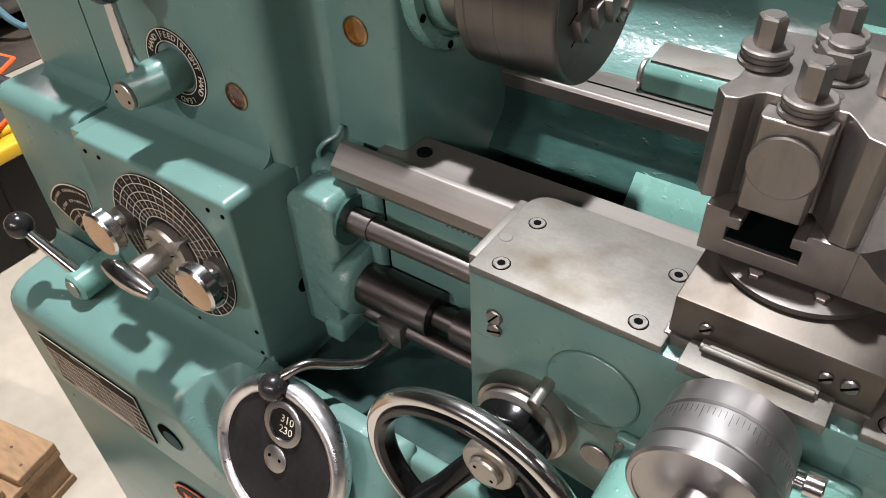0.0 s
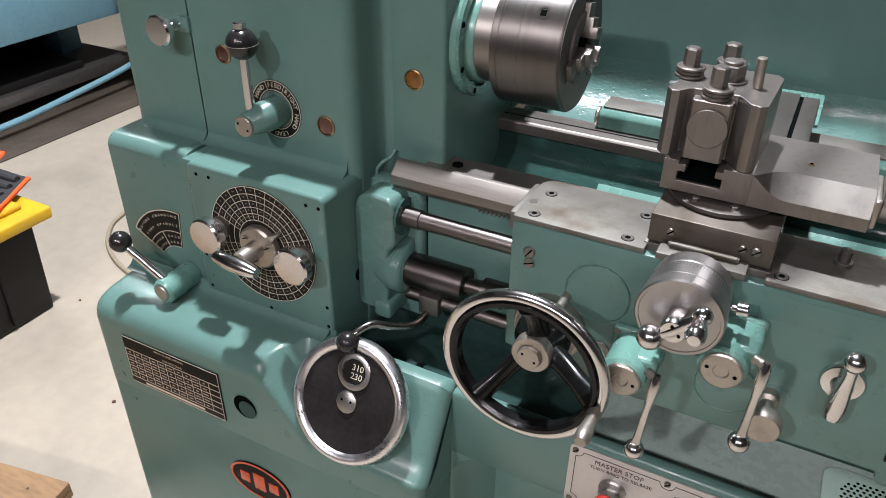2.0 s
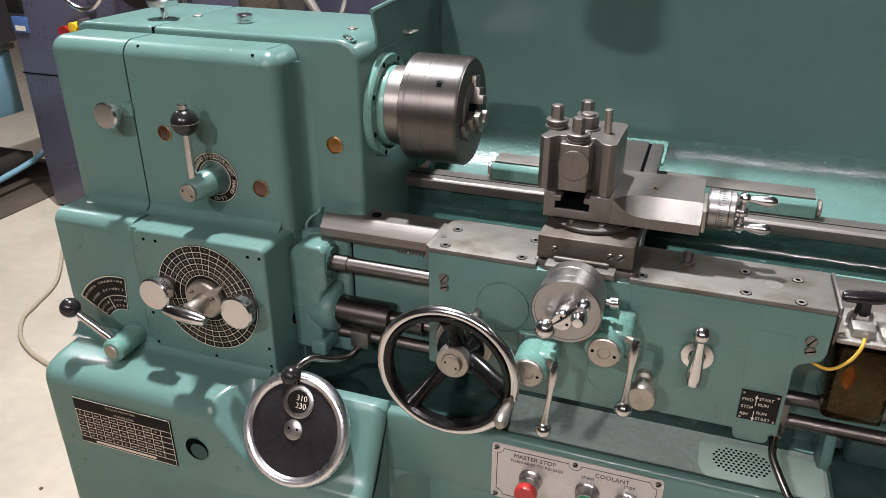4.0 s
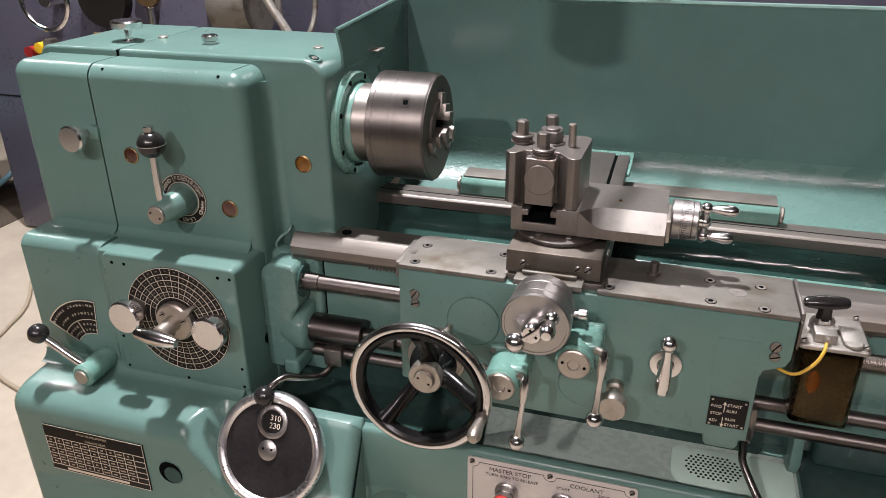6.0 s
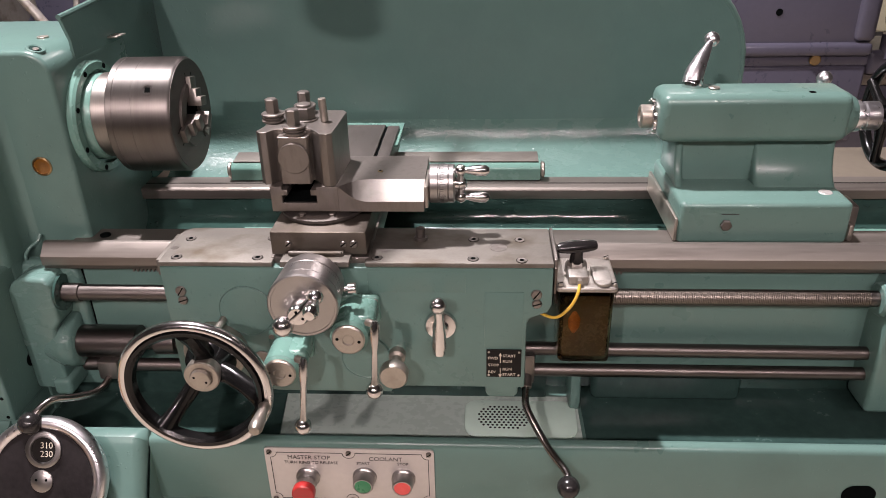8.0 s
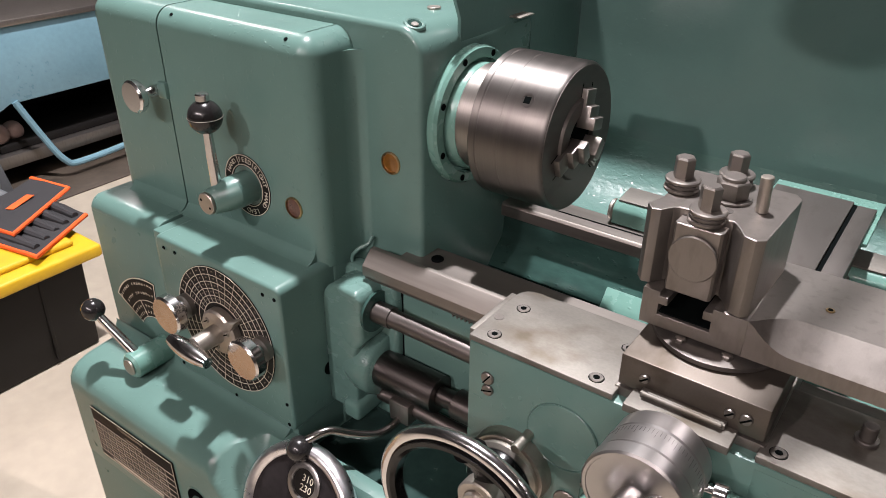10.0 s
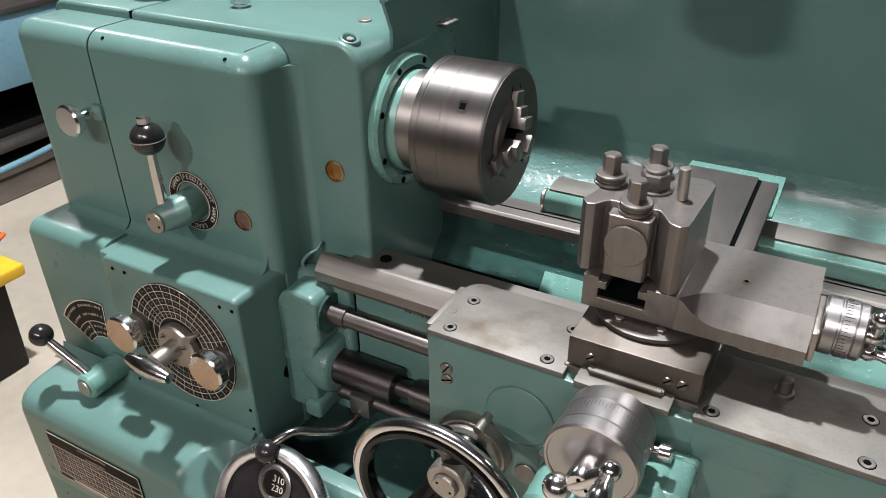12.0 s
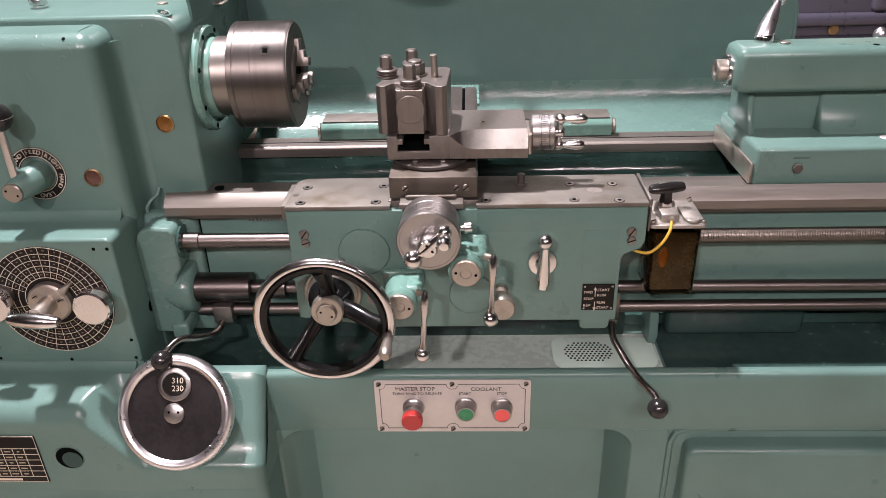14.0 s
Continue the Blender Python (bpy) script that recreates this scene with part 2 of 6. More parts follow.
def box(x0, x1, y0, y1, z0, z1, r=0.0015, seg=2, big=()):
    """A box with all edges rounded by r; big: ("x1z1", radius, segments) rounds one edge more."""
    bm = bmesh.new()
    lim = {"x0": x0, "x1": x1, "y0": y0, "y1": y1, "z0": z0, "z1": z1}
    v = [bm.verts.new((x, y, z)) for x in (x0, x1) for y in (y0, y1) for z in (z0, z1)]
    for f in ((0, 1, 3, 2), (4, 6, 7, 5), (0, 4, 5, 1), (2, 3, 7, 6), (0, 2, 6, 4), (1, 5, 7, 3)):
        bm.faces.new([v[i] for i in f])
    for key, radius, s in big:
        ax = [("xyz".index(key[i]), lim[key[i:i + 2]]) for i in (0, 2)]
        es = [e for e in bm.edges if all(abs(w.co[a] - c) < 1e-6 for w in e.verts for a, c in ax)]
        bmesh.ops.bevel(bm, geom=es, offset=radius, segments=s, profile=0.5, affect="EDGES", clamp_overlap=True)
    if r:
        soften(bm, r, seg)
    return bm


def rounded_box(x0, x1, y0, y1, z0, z1, r, seg=4):
    """A casting: a box whose edges and corners are all rolled over by r."""
    bm = box(x0, x1, y0, y1, z0, z1, 0)
    bmesh.ops.bevel(bm, geom=list(bm.edges), offset=r, segments=seg, profile=0.5, affect="EDGES", clamp_overlap=True)
    return bm


def soften(bm, r, seg=2, limit=0.6):
    bm.normal_update()
    es = [e for e in bm.edges if len(e.link_faces) == 2 and e.calc_face_angle() > limit]
    bmesh.ops.bevel(bm, geom=es, offset=r, segments=seg, profile=0.5, affect="EDGES", clamp_overlap=True)
    return bm


def prism(pts, a0, a1, axis="x", r=0.0015, seg=2):
    """A polygon pushed along an axis. pts: (y, z) for x, (x, z) for y, (x, y) for z."""
    bm = bmesh.new()

    def co(p, a):
        return {"x": (a, p[0], p[1]), "y": (p[0], a, p[1]), "z": (p[0], p[1], a)}[axis]
    lo, hi = [bm.verts.new(co(p, a0)) for p in pts], [bm.verts.new(co(p, a1)) for p in pts]
    k = len(pts)
    bm.faces.new(lo), bm.faces.new(hi[::-1])
    for i in range(k):
        bm.faces.new((lo[i], hi[i], hi[(i + 1) % k], lo[(i + 1) % k]))
    bmesh.ops.recalc_face_normals(bm, faces=bm.faces)
    if r:
        soften(bm, r, seg)
    return bm


def rounded_cover(x0, x1, y0, y1, z0, z1, left, right, top):
    """A cast cover: plan corners at the front rounded by left and right, then the whole top edge rolled by top."""
    def corner(cx, cy, r, a0, a1, k=10):
        return [(cx + r * math.cos(radians(a0 + (a1 - a0) * i / k)), cy + r * math.sin(radians(a0 + (a1 - a0) * i / k))) for i in range(k + 1)] if r else [(cx, cy)]
    pts = corner(x0 + left, y0 + left, left, 180, 270) + corner(x1 - right, y0 + right, right, 270, 360) + [(x1, y1), (x0, y1)]
    bm = prism(pts, z0, z1, "z", 0)
    keep = [e for e in bm.edges if all(abs(v.co.z - z1) < 1e-6 for v in e.verts) and min(v.co.y for v in e.verts) < y1 - 1e-6
            and not (not left and all(abs(v.co.x - x0) < 1e-6 for v in e.verts)) and not (not right and all(abs(v.co.x - x1) < 1e-6 for v in e.verts))]
    bmesh.ops.bevel(bm, geom=keep, offset=top, segments=10, profile=0.5, affect="EDGES", clamp_overlap=False)
    return bm


def turn(profile, m=None, seg=32):
    """A solid of revolution: profile is (radius, height) along local z; m places it."""
    bm = bmesh.new()
    rings = []
    for r, h in profile:
        if r < 1e-6:
            rings.append([bm.verts.new((0, 0, h))])
        else:
            rings.append([bm.verts.new((r * math.cos(2 * math.pi * i / seg), r * math.sin(2 * math.pi * i / seg), h)) for i in range(seg)])
    for a, b in zip(rings, rings[1:]):
        for i in range(seg):
            j = (i + 1) % seg
            q = [a[i % len(a)], a[j % len(a)], b[j % len(b)], b[i % len(b)]]
            q = list(dict.fromkeys(q))
            if len(q) > 2:
                bm.faces.new(q)
    if abs(profile[0][1] - profile[-1][1]) < 1e-6 and len(rings[0]) > 1 and len(rings[-1]) > 1:
        for i in range(seg):
            j = (i + 1) % seg
            bm.faces.new((rings[-1][i], rings[-1][j], rings[0][j], rings[0][i]))
    else:
        if len(rings[0]) > 1:
            bm.faces.new(rings[0][::-1])
        if len(rings[-1]) > 1:
            bm.faces.new(rings[-1])
    bmesh.ops.recalc_face_normals(bm, faces=bm.faces)
    if m is not None:
        bm.transform(m)
    return bm


def disc(r, h, m, c=0.0008, seg=32):
    """A short cylinder from local z = 0 to h with its edges broken by c."""
    return turn([(r - c, 0), (r, c), (r, h - c), (r - c, h)], m, seg)


def rod(a, b, r, seg=20, c=0.0006):
    a, b = Vector(a), Vector(b)
    return disc(r, (b - a).length, frm(a, b - a), c, seg)


def ball(c, r, seg=24, squash=1.0, z=(0, 0, 1)):
    k = seg // 2
    return turn([(r * math.sin(math.pi * i / k), -r * squash * math.cos(math.pi * i / k)) for i in range(k + 1)], frm(c, z), seg)


def smooth_path(pts, steps=6):
    pts = [Vector(p) for p in pts]
    out = []
    for i in range(len(pts) - 1):
        p0, p1, p2, p3 = pts[max(i - 1, 0)], pts[i], pts[i + 1], pts[min(i + 2, len(pts) - 1)]
        for s in range(steps):
            t = s / steps
            out.append(0.5 * ((2 * p1) + (p2 - p0) * t + (2 * p0 - 5 * p1 + 4 * p2 - p3) * t * t + (3 * p1 - p0 - 3 * p2 + p3) * t ** 3))
    return out + [pts[-1]]


def tube(pts, radius, seg=14, closed=False, flat=1.0):
    """A round bar along a line of points; radius is one number or one for each point."""
    bm = bmesh.new()
    pts = [Vector(p) for p in pts]
    k = len(pts)
    rad = [radius] * k if isinstance(radius, (int, float)) else list(radius)
    side = None
    rings = []
    for i, p in enumerate(pts):
        d = (pts[(i + 1) % k] - pts[i - 1]) if closed else (pts[min(i + 1, k - 1)] - pts[max(i - 1, 0)])
        d.normalize()
        if side is None:
            side = d.orthogonal().normalized()
        side = (side - d * side.dot(d)).normalized()
        other = d.cross(side)
        rings.append([bm.verts.new(p + (side * math.cos(2 * math.pi * j / seg) + other * flat * math.sin(2 * math.pi * j / seg)) * rad[i]) for j in range(seg)])
    for i in range(k if closed else k - 1):
        a, b = rings[i], rings[(i + 1) % k]
        for j in range(seg):
            bm.faces.new((a[j], a[(j + 1) % seg], b[(j + 1) % seg], b[j]))
    if not closed:
        bm.faces.new(rings[0][::-1]), bm.faces.new(rings[-1])
    bmesh.ops.recalc_face_normals(bm, faces=bm.faces)
    return bm


def merge(*bms):
    out = bms[0]
    for b in bms[1:]:
        me = bpy.data.meshes.new("tmp")
        b.to_mesh(me)
        out.from_mesh(me)
        bpy.data.meshes.remove(me)
        b.free()
    return out


def fillet(y, z, r, x0, x1, sy=-1, sz=1, k=8):
    """A hollow fillet along x in the corner at (y, z)."""
    pts = [(y - 0.0 * sy, z)] + [(y + sy * (r - r * math.sin(a)), z + sz * (r - r * math.cos(a))) for a in [math.pi / 2 * i / k for i in range(k + 1)]]
    return prism(pts, x0, x1, "x", 0)


def mesh_of(name, bm, mat, smooth=35):
    me = bpy.data.meshes.new(name)
    bm.normal_update()
    bm.to_mesh(me)
    bm.free()
    me.materials.append(mat)
    me.shade_smooth()
    me.set_sharp_from_angle(angle=radians(smooth))
    return me


AT = {}


def thing(name, at, label, category, group="", kind=""):
    e = new(name)
    e.empty_display_size = 0.05
    e.location = at
    AT[e] = Matrix.Translation(at)
    return tagged(e, label, category, group, kind)


def part(name, bm, mat, parent, label="", smooth=35):
    ob = new(name, mesh_of(name, bm, mat, smooth))
    ob.parent = parent
    if parent in AT:
        ob.matrix_parent_inverse = AT[parent].inverted()
    if label:
        tagged(ob, label)
    return ob


def solo(name, bm, mat, label, category, group="", kind="", smooth=35):
    return tagged(new(name, mesh_of(name, bm, mat, smooth)), label, category, group, kind)


def text_bm(body, size, m, spacing=1.0, align="CENTER", thick=0.0002):
    c = bpy.data.curves.new("lettering", "FONT")
    c.body, c.size, c.align_x, c.align_y, c.extrude, c.space_character, c.resolution_u = body, size, align, "CENTER", thick, spacing, 3
    ob = new("lettering", c)
    me = bpy.data.meshes.new_from_object(ob)
    bm = bmesh.new()
    bm.from_mesh(me)
    bm.transform(m)
    bpy.data.objects.remove(ob), bpy.data.curves.remove(c), bpy.data.meshes.remove(me)
    return bm


def socket_screw(at, parent, normal=(0, 0, 1), r=0.0068, mat=None):
    """A countersunk cap screw with its hexagon recess, let into a surface."""
    m = frm(at, normal)
    s = part("screw", turn([(r, 0.0), (r, 0.0006), (r * 0.94, 0.0011), (r * 0.50, 0.0011), (r * 0.46, 0.0007)], m, 20), mat or STEEL_DARK, parent)
    part("socket", disc(r * 0.52, 0.0013, m, 0.0001, 6), DARK, s)
    part("rim", turn([(r * 1.12, 0.0), (r * 1.12, 0.0004), (r * 1.02, 0.0004), (r * 1.02, 0.0)], m, 20), DARK, s)
    return s


def slot_screw(at, parent, normal=FRONT, r=0.008, mat=None, tilt=30, name="screw"):
    m = frm(at, normal)
    s = part(name, turn([(r, 0), (r, 0.002), (r * 0.85, 0.0032), (0, 0.0036)], m, 20), mat or NICKEL, parent)
    b = box(-r * 0.95, r * 0.95, -0.0008, 0.0008, 0.0028, 0.0039, 0)
    b.transform(m @ Matrix.Rotation(radians(tilt), 4, "Z"))
    part("slot", b, DARK, s)
    return s


# ---- the room ----
solo("floor", box(-7, 7, -8, 7, -0.1, 0, 0), CONCRETE, "pale dusty concrete workshop floor", "floor", kind="structure")
for nm, dims in (("wall_north", (-7, 7, 7, 7.2, 0, 6)), ("wall_south", (-7, 7, -8.2, -8, 0, 6)),
                 ("wall_west", (-7.2, -7, -8.2, 7.2, 0, 6)), ("wall_east", (7, 7.2, -8.2, 7.2, 0, 6))):
    solo(nm, box(*dims, 0), WALL, "plain grey painted workshop wall", "wall", kind="structure")
solo("ceiling", box(-7.2, 7.2, -8.2, 7.2, 6, 6.2, 0), CEILING, "plain pale workshop ceiling", "ceiling", kind="structure")
# Housings, hangers and diffusers added around these unseen lamps.
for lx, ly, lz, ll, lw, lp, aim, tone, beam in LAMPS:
    cl = thing("unseen_lamp", (lx, ly, lz), "unseen grey lamp with lit diffuser, added for key and fill light", "lamp", "ceiling lamps")
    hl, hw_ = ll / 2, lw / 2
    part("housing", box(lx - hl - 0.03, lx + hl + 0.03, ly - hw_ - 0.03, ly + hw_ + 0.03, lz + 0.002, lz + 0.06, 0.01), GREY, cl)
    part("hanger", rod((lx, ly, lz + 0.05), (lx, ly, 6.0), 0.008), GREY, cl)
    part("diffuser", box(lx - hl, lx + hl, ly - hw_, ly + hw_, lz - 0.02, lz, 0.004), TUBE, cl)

# ---- lathe: cabinet base, tray and bed ----


def base_shell():
    """The pedestal's top casting: one skin with a rolled front edge, cut back to a slanted, scooped wheel boss behind a slanting flank."""
    edge = [(0.226, 0.60), (0.226, 0.735), (0.229, 0.749), (0.236, 0.760), (0.248, 0.768), (0.268, 0.774), (0.30, 0.777)]
    slant = [(0.226, 0.60), (0.2265, 0.645), (0.231, 0.653), (0.243, 0.660), (0.256, 0.674), (0.285, 0.729), (0.294, 0.747), (0.300, 0.759), (0.305, 0.769), (0.311, 0.777)]
    heights = [0.60, 0.630, 0.645, 0.650, 0.655, 0.660] + [0.667 + 0.007 * k for k in range(10)] + [0.735, 0.742, 0.749, 0.755, 0.760, 0.764, 0.768, 0.771, 0.774, 0.777]
    plain_top, boss_top = [(0.32, 0.7785), (0.36, 0.782), (0.40, 0.786), (0.74, 0.786)], [(0.322, 0.780), (0.332, 0.777), (0.338, 0.736), (0.74, 0.733)]

    def along(profile, z):
        return float(np.interp(z, [p[1] for p in profile], [p[0] for p in profile]))

    def nearer(a, b, blend=0.005):
        h = max(blend - abs(a - b), 0.0) / blend
        return min(a, b) - h * h * blend / 4

    left, right = 0.024, 0.022
    rows = [(-0.952 + left * (1 - math.sin(radians(a))), left * (1 - math.cos(radians(a)))) for a in range(90, -1, -15)]
    rows += [(x, 0.0) for x in [-0.80, -0.64] + [-0.612 + 0.004 * k for k in range(36)] + [-0.42]]
    rows += [(-0.318 - right * (1 - math.sin(radians(a))), right * (1 - math.cos(radians(a)))) for a in range(0, 91, 15)]
    bm = bmesh.new()
    rings = []
    last = len(heights) + 1
    for x, inset in rows:
        p = []
        for z in heights:
            flank = 0.226 + 1.5 * (x + 0.608 - 0.81 * (0.764 - z))
            cut = nearer(along(slant, z), flank)
            p.append((-nearer(-along(edge, z), -cut), z))
        u = min(1.0, max(0.0, (x + 0.550) / 0.030))
        p += [(a[0] * (1 - u) + b[0] * u, a[1] * (1 - u) + b[1] * u) for a, b in zip(plain_top, boss_top)]
        ring = []
        for k, (y, z) in enumerate(p):
            ny, nz = p[min(k + 1, last)][1] - p[max(k - 1, 0)][1], p[max(k - 1, 0)][0] - p[min(k + 1, last)][0]
            ln = math.hypot(ny, nz) or 1.0
            inset_ = inset if k < last else 0.0
            ring.append(bm.verts.new((x, y + inset_ * ny / ln, z + inset_ * nz / ln)))
        ring.append(bm.verts.new((x, 0.74, 0.60)))
        rings.append(ring)
    count = len(rings[0])
    for a, b in zip(rings, rings[1:]):
        for k in range(count):
            bm.faces.new((a[k], a[(k + 1) % count], b[(k + 1) % count], b[k]))
    bm.faces.new(rings[0]), bm.faces.new(rings[-1][::-1])
    bmesh.ops.recalc_face_normals(bm, faces=bm.faces)
    return bm


base = thing("cabinet_base", (-0.6, 0.45, 0), "glossy green enamelled cast-iron lathe pedestal on the floor", "lathe base")
part("body", merge(base_shell(), fillet(0.332, 0.779, 0.02, -0.95, -0.535)), GREEN, base)
part("lower_body", box(-0.9515, -0.3185, 0.2264, 0.738, 0.0, 0.603, 0.003, 2, (("x0y0", 0.024, 6), ("x1y0", 0.022, 6))), GREEN, base)
# Flat discs paint the drain hole: dark shade, then its lit inner wall.
part("drain_recess", disc(0.022, 0.0015, frm((-0.630, 0.2258, 0.673), FRONT), 0.0004), DARK, base, "dark round hole in the front")
part("hole_wall", disc(0.0165, 0.0006, frm((-0.6255, 0.2245, 0.6695), FRONT), 0.0002), material("shaded_hole_green", (0.030, 0.062, 0.054), 0.95), base)
ring = turn([(0.0225, 0), (0.0245, 0.001), (0.026, 0.0), ], frm((-0.630, 0.2262, 0.673), FRONT), 28)
part("hole_lip", ring, GREEN, base)

tray = thing("chip_tray", (0.4, 0.5, 0), "green enamelled bed support with chip tray and rounded front rail", "lathe base")
part("front_rail", prism([(0.320, 0.646), (0.320, 0.757), (0.323, 0.7635), (0.329, 0.7660), (0.337, 0.7655), (0.340, 0.7615), (0.341, 0.7365), (0.70, 0.735), (0.70, 0.646)], -0.36, 1.35, "x", 0.004, 2), GREEN, tray)
part("oily_floor", prism([(-0.525, 0.3425), (-0.126, 0.3425), (-0.141, 0.472), (-0.525, 0.472)], 0.7356, 0.7386, "z", 0), OIL_FILM_SHADED, tray, "oil-wet tray floor with shade painted dark")
part("tray_floor", prism([(-0.124, 0.344), (0.350, 0.344), (0.350, 0.472), (-0.139, 0.472)], 0.7362, 0.7392, "z", 0), TRAY_GREY, tray, "pale green painted tray floor")
part("oily_floor", box(0.356, 1.345, 0.344, 0.695, 0.7356, 0.7386, 0), OIL_FILM_SHADED, tray, "oil-wet tray floor with shade painted dark")
part("corner_post", prism([(0.300, 0.320), (0.258, 0.395), (0.258, 0.45), (0.360, 0.45), (0.360, 0.320)], 0.0, 0.6465, "z", 0.005, 3), GREEN, tray)
part("corner_post", prism([(-0.36, 0.320), (-0.315, 0.320), (-0.262, 0.395), (-0.262, 0.45), (-0.36, 0.45)], 0.0, 0.6465, "z", 0.005, 3), GREEN, tray)
for cx_, side in ((0.300, 1), (-0.315, -1)):  # rounded upper corners of the recess
    arc = [(cx_ - side * 0.050 * (1 - math.sin(radians(a))), 0.6466 - 0.050 * (1 - math.cos(radians(a)))) for a in range(0, 91, 10)]
    part("recess_corner", prism([(cx_, 0.6466)] + arc, 0.3205, 0.41, "y", 0), GREEN, tray)
part("recessed_panel", box(-0.34, 0.29, 0.385, 0.45, 0.0, 0.646, 0.003), GREEN, tray)
part("door_rebate", box(0.355, 1.35, 0.334, 0.45, 0.0, 0.6462, 0.003), GREEN, tray)
part("door_bead", tube([(x, 0.332, z) for x, z in ((0.366, 0.02), (0.366, 0.610), (0.374, 0.630), (0.394, 0.640), (1.34, 0.640))], 0.006, 10), GREEN, tray)
part("cabinet_door", box(0.388, 1.34, 0.300, 0.345, 0.03, 0.618, 0.012, 4, (("x0z1", 0.02, 4),)), GREEN, tray, "raised green door with rounded edges")
part("oval_hole", prism([(0.759 + (0.007 if math.cos(a) > 0 else -0.007) + 0.018 * math.cos(a), 0.682 + 0.018 * math.sin(a)) for a in [2 * math.pi * (k + 0.5) / 32 for k in range(32)]], 0.3185, 0.3205, "y", 0), DARK, tray)
part("rear_pan", prism([(0.70, 0.735), (0.70, 0.98), (0.74, 0.985), (0.80, 1.00), (0.95, 1.0), (0.95, 0.70)], -0.42, 0.72, "x", 0.004), GREEN, tray)

bed = thing("bed", (0.2, 0.55, 0.74), "green cast-iron lathe bed with ground steel ways", "lathe bed")
part("front_wall", box(-0.53, 0.90, 0.452, 0.49, 0.815, 0.9995, 0.004), GREEN, bed)
# Lower strip of the same wall, darker for oil and for shade.
part("lower_wall", box(-0.53, 0.30, 0.47, 0.488, 0.736, 0.818, 0.004), OIL_FILM_SHADED, bed, "oil-stained green wall below the rods, shade painted in")
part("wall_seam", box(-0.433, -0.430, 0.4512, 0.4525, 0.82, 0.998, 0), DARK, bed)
part("pump_housing", box(0.372, 0.617, 0.462, 0.60, 0.7395, 0.845, 0.012, 3), OIL_FILM_SHADED, bed, "oily green pump housing with its shade painted dark")
part("leg_web", prism([(0.44, 0.736), (0.43, 0.76), (0.445, 0.84), (0.50, 0.86), (0.50, 0.736)], 0.335, 0.352, "x", 0.005), GREEN, bed)
part("rear_wall", prism([(0.72, 1.0158), (0.6765, 1.0158), (0.6755, 0.994), (0.673, 0.983), (0.667, 0.975), (0.656, 0.967), (0.653, 0.964), (0.637, 0.946), (0.640, 0.942), (0.672, 0.936), (0.676, 0.92), (0.676, 0.736), (0.72, 0.736)], -0.53, 0.90, "x", 0.0015), OILY_SHADED, bed, "oily green rear bed wall with a cove, shade painted in")
# Lighter green paints in the key light that falls on the slide.
part("chip_slide", prism([(0.6545, 0.9675), (0.638, 0.950), (0.520, 0.832), (0.520, 0.826), (0.66, 0.958)], -0.236, 0.90, "x", 0.0012), GREEN_LIGHT, bed, "sloping green chip slide between the ways")
part("chip_chute", prism([(0.488, 0.77), (0.678, 0.80), (0.678, 0.75), (0.488, 0.75)], -0.45, 0.90, "x", 0), OILY_SHADED, bed, "oil-wet chip chute with its shade painted dark")
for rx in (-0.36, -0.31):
    part("cross_rib", box(rx, rx + 0.012, 0.488, 0.678, 0.78, 0.90, 0.004), OILY_SHADED, bed)
# prismatic front way, flat inner way, rear way
part("front_way", prism([(0.434, 1.000), (0.428, 1.009), (0.428, 1.0225), (0.446, 1.040), (0.453, 1.040), (0.456, 1.035), (0.456, 1.000)], -0.478, 0.95, "x", 0.0012), STEEL_X, bed, "ground steel prismatic way", 14)
part("flat_way", prism([(0.459, 0.992), (0.459, 1.031), (0.512, 1.031), (0.512, 0.992)], -0.445, 0.95, "x", 0.0012), STEEL_X, bed, "ground steel flat way", 14)
part("rear_way", prism([(0.668, 1.016), (0.667, 1.033), (0.671, 1.037), (0.722, 1.037), (0.725, 1.033), (0.725, 1.016)], -0.425, 0.95, "x", 0.0012), STEEL_X, bed, "ground steel rear way", 14)
part("way_groove", box(-0.424, 0.95, 0.690, 0.693, 1.0365, 1.0374, 0), DARK, bed)
slot_screw((-0.40, 0.486, 1.031), bed, (0, 0, 1), 0.008, DARK)
rk = box(-0.46, 0.90, 0.440, 0.4535, 0.9965, 0.9998, 0)
teeth = [prism([(x, 0.9966), (x + 0.0012, 0.9915), (x + 0.0028, 0.9915), (x + 0.0040, 0.9966)], 0.440, 0.4535, "y", 0) for x in [-0.345 + 0.0062 * i for i in range(15)] + [0.378 + 0.0062 * i for i in range(4)]]
part("rack", merge(rk, *teeth), ROD, bed, "steel feed rack with fine teeth")


BRACKET_LABEL = "green cast bracket bolted to the bed, carrying the leadscrew"
bl = thing("leadscrew_bracket", (-0.485, 0.43, 0.79), BRACKET_LABEL, "lathe bracket")
part("body", prism([(-0.524, 0.800), (-0.524, 0.950)] + [(-0.492 - 0.032 * math.cos(radians(a)), 0.970 + 0.032 * math.sin(radians(a))) for a in range(0, 91, 15)] + [(-0.462, 1.000), (-0.455, 0.990), (-0.455, 0.925), (-0.466, 0.912), (-0.470, 0.890), (-0.470, 0.800)], 0.396, 0.46, "y", 0.012, 4), GREEN_THICK, bl)
drum = bmesh.new()
for x_, r_ in ((-0.500, 0.030), (-0.470, 0.041), (-0.452, 0.041), (-0.446, 0.037)):
    for k in range(28):
        drum.verts.new((x_, 0.428 + r_ * math.cos(2 * math.pi * k / 28), 0.872 + r_ * math.sin(2 * math.pi * k / 28)))
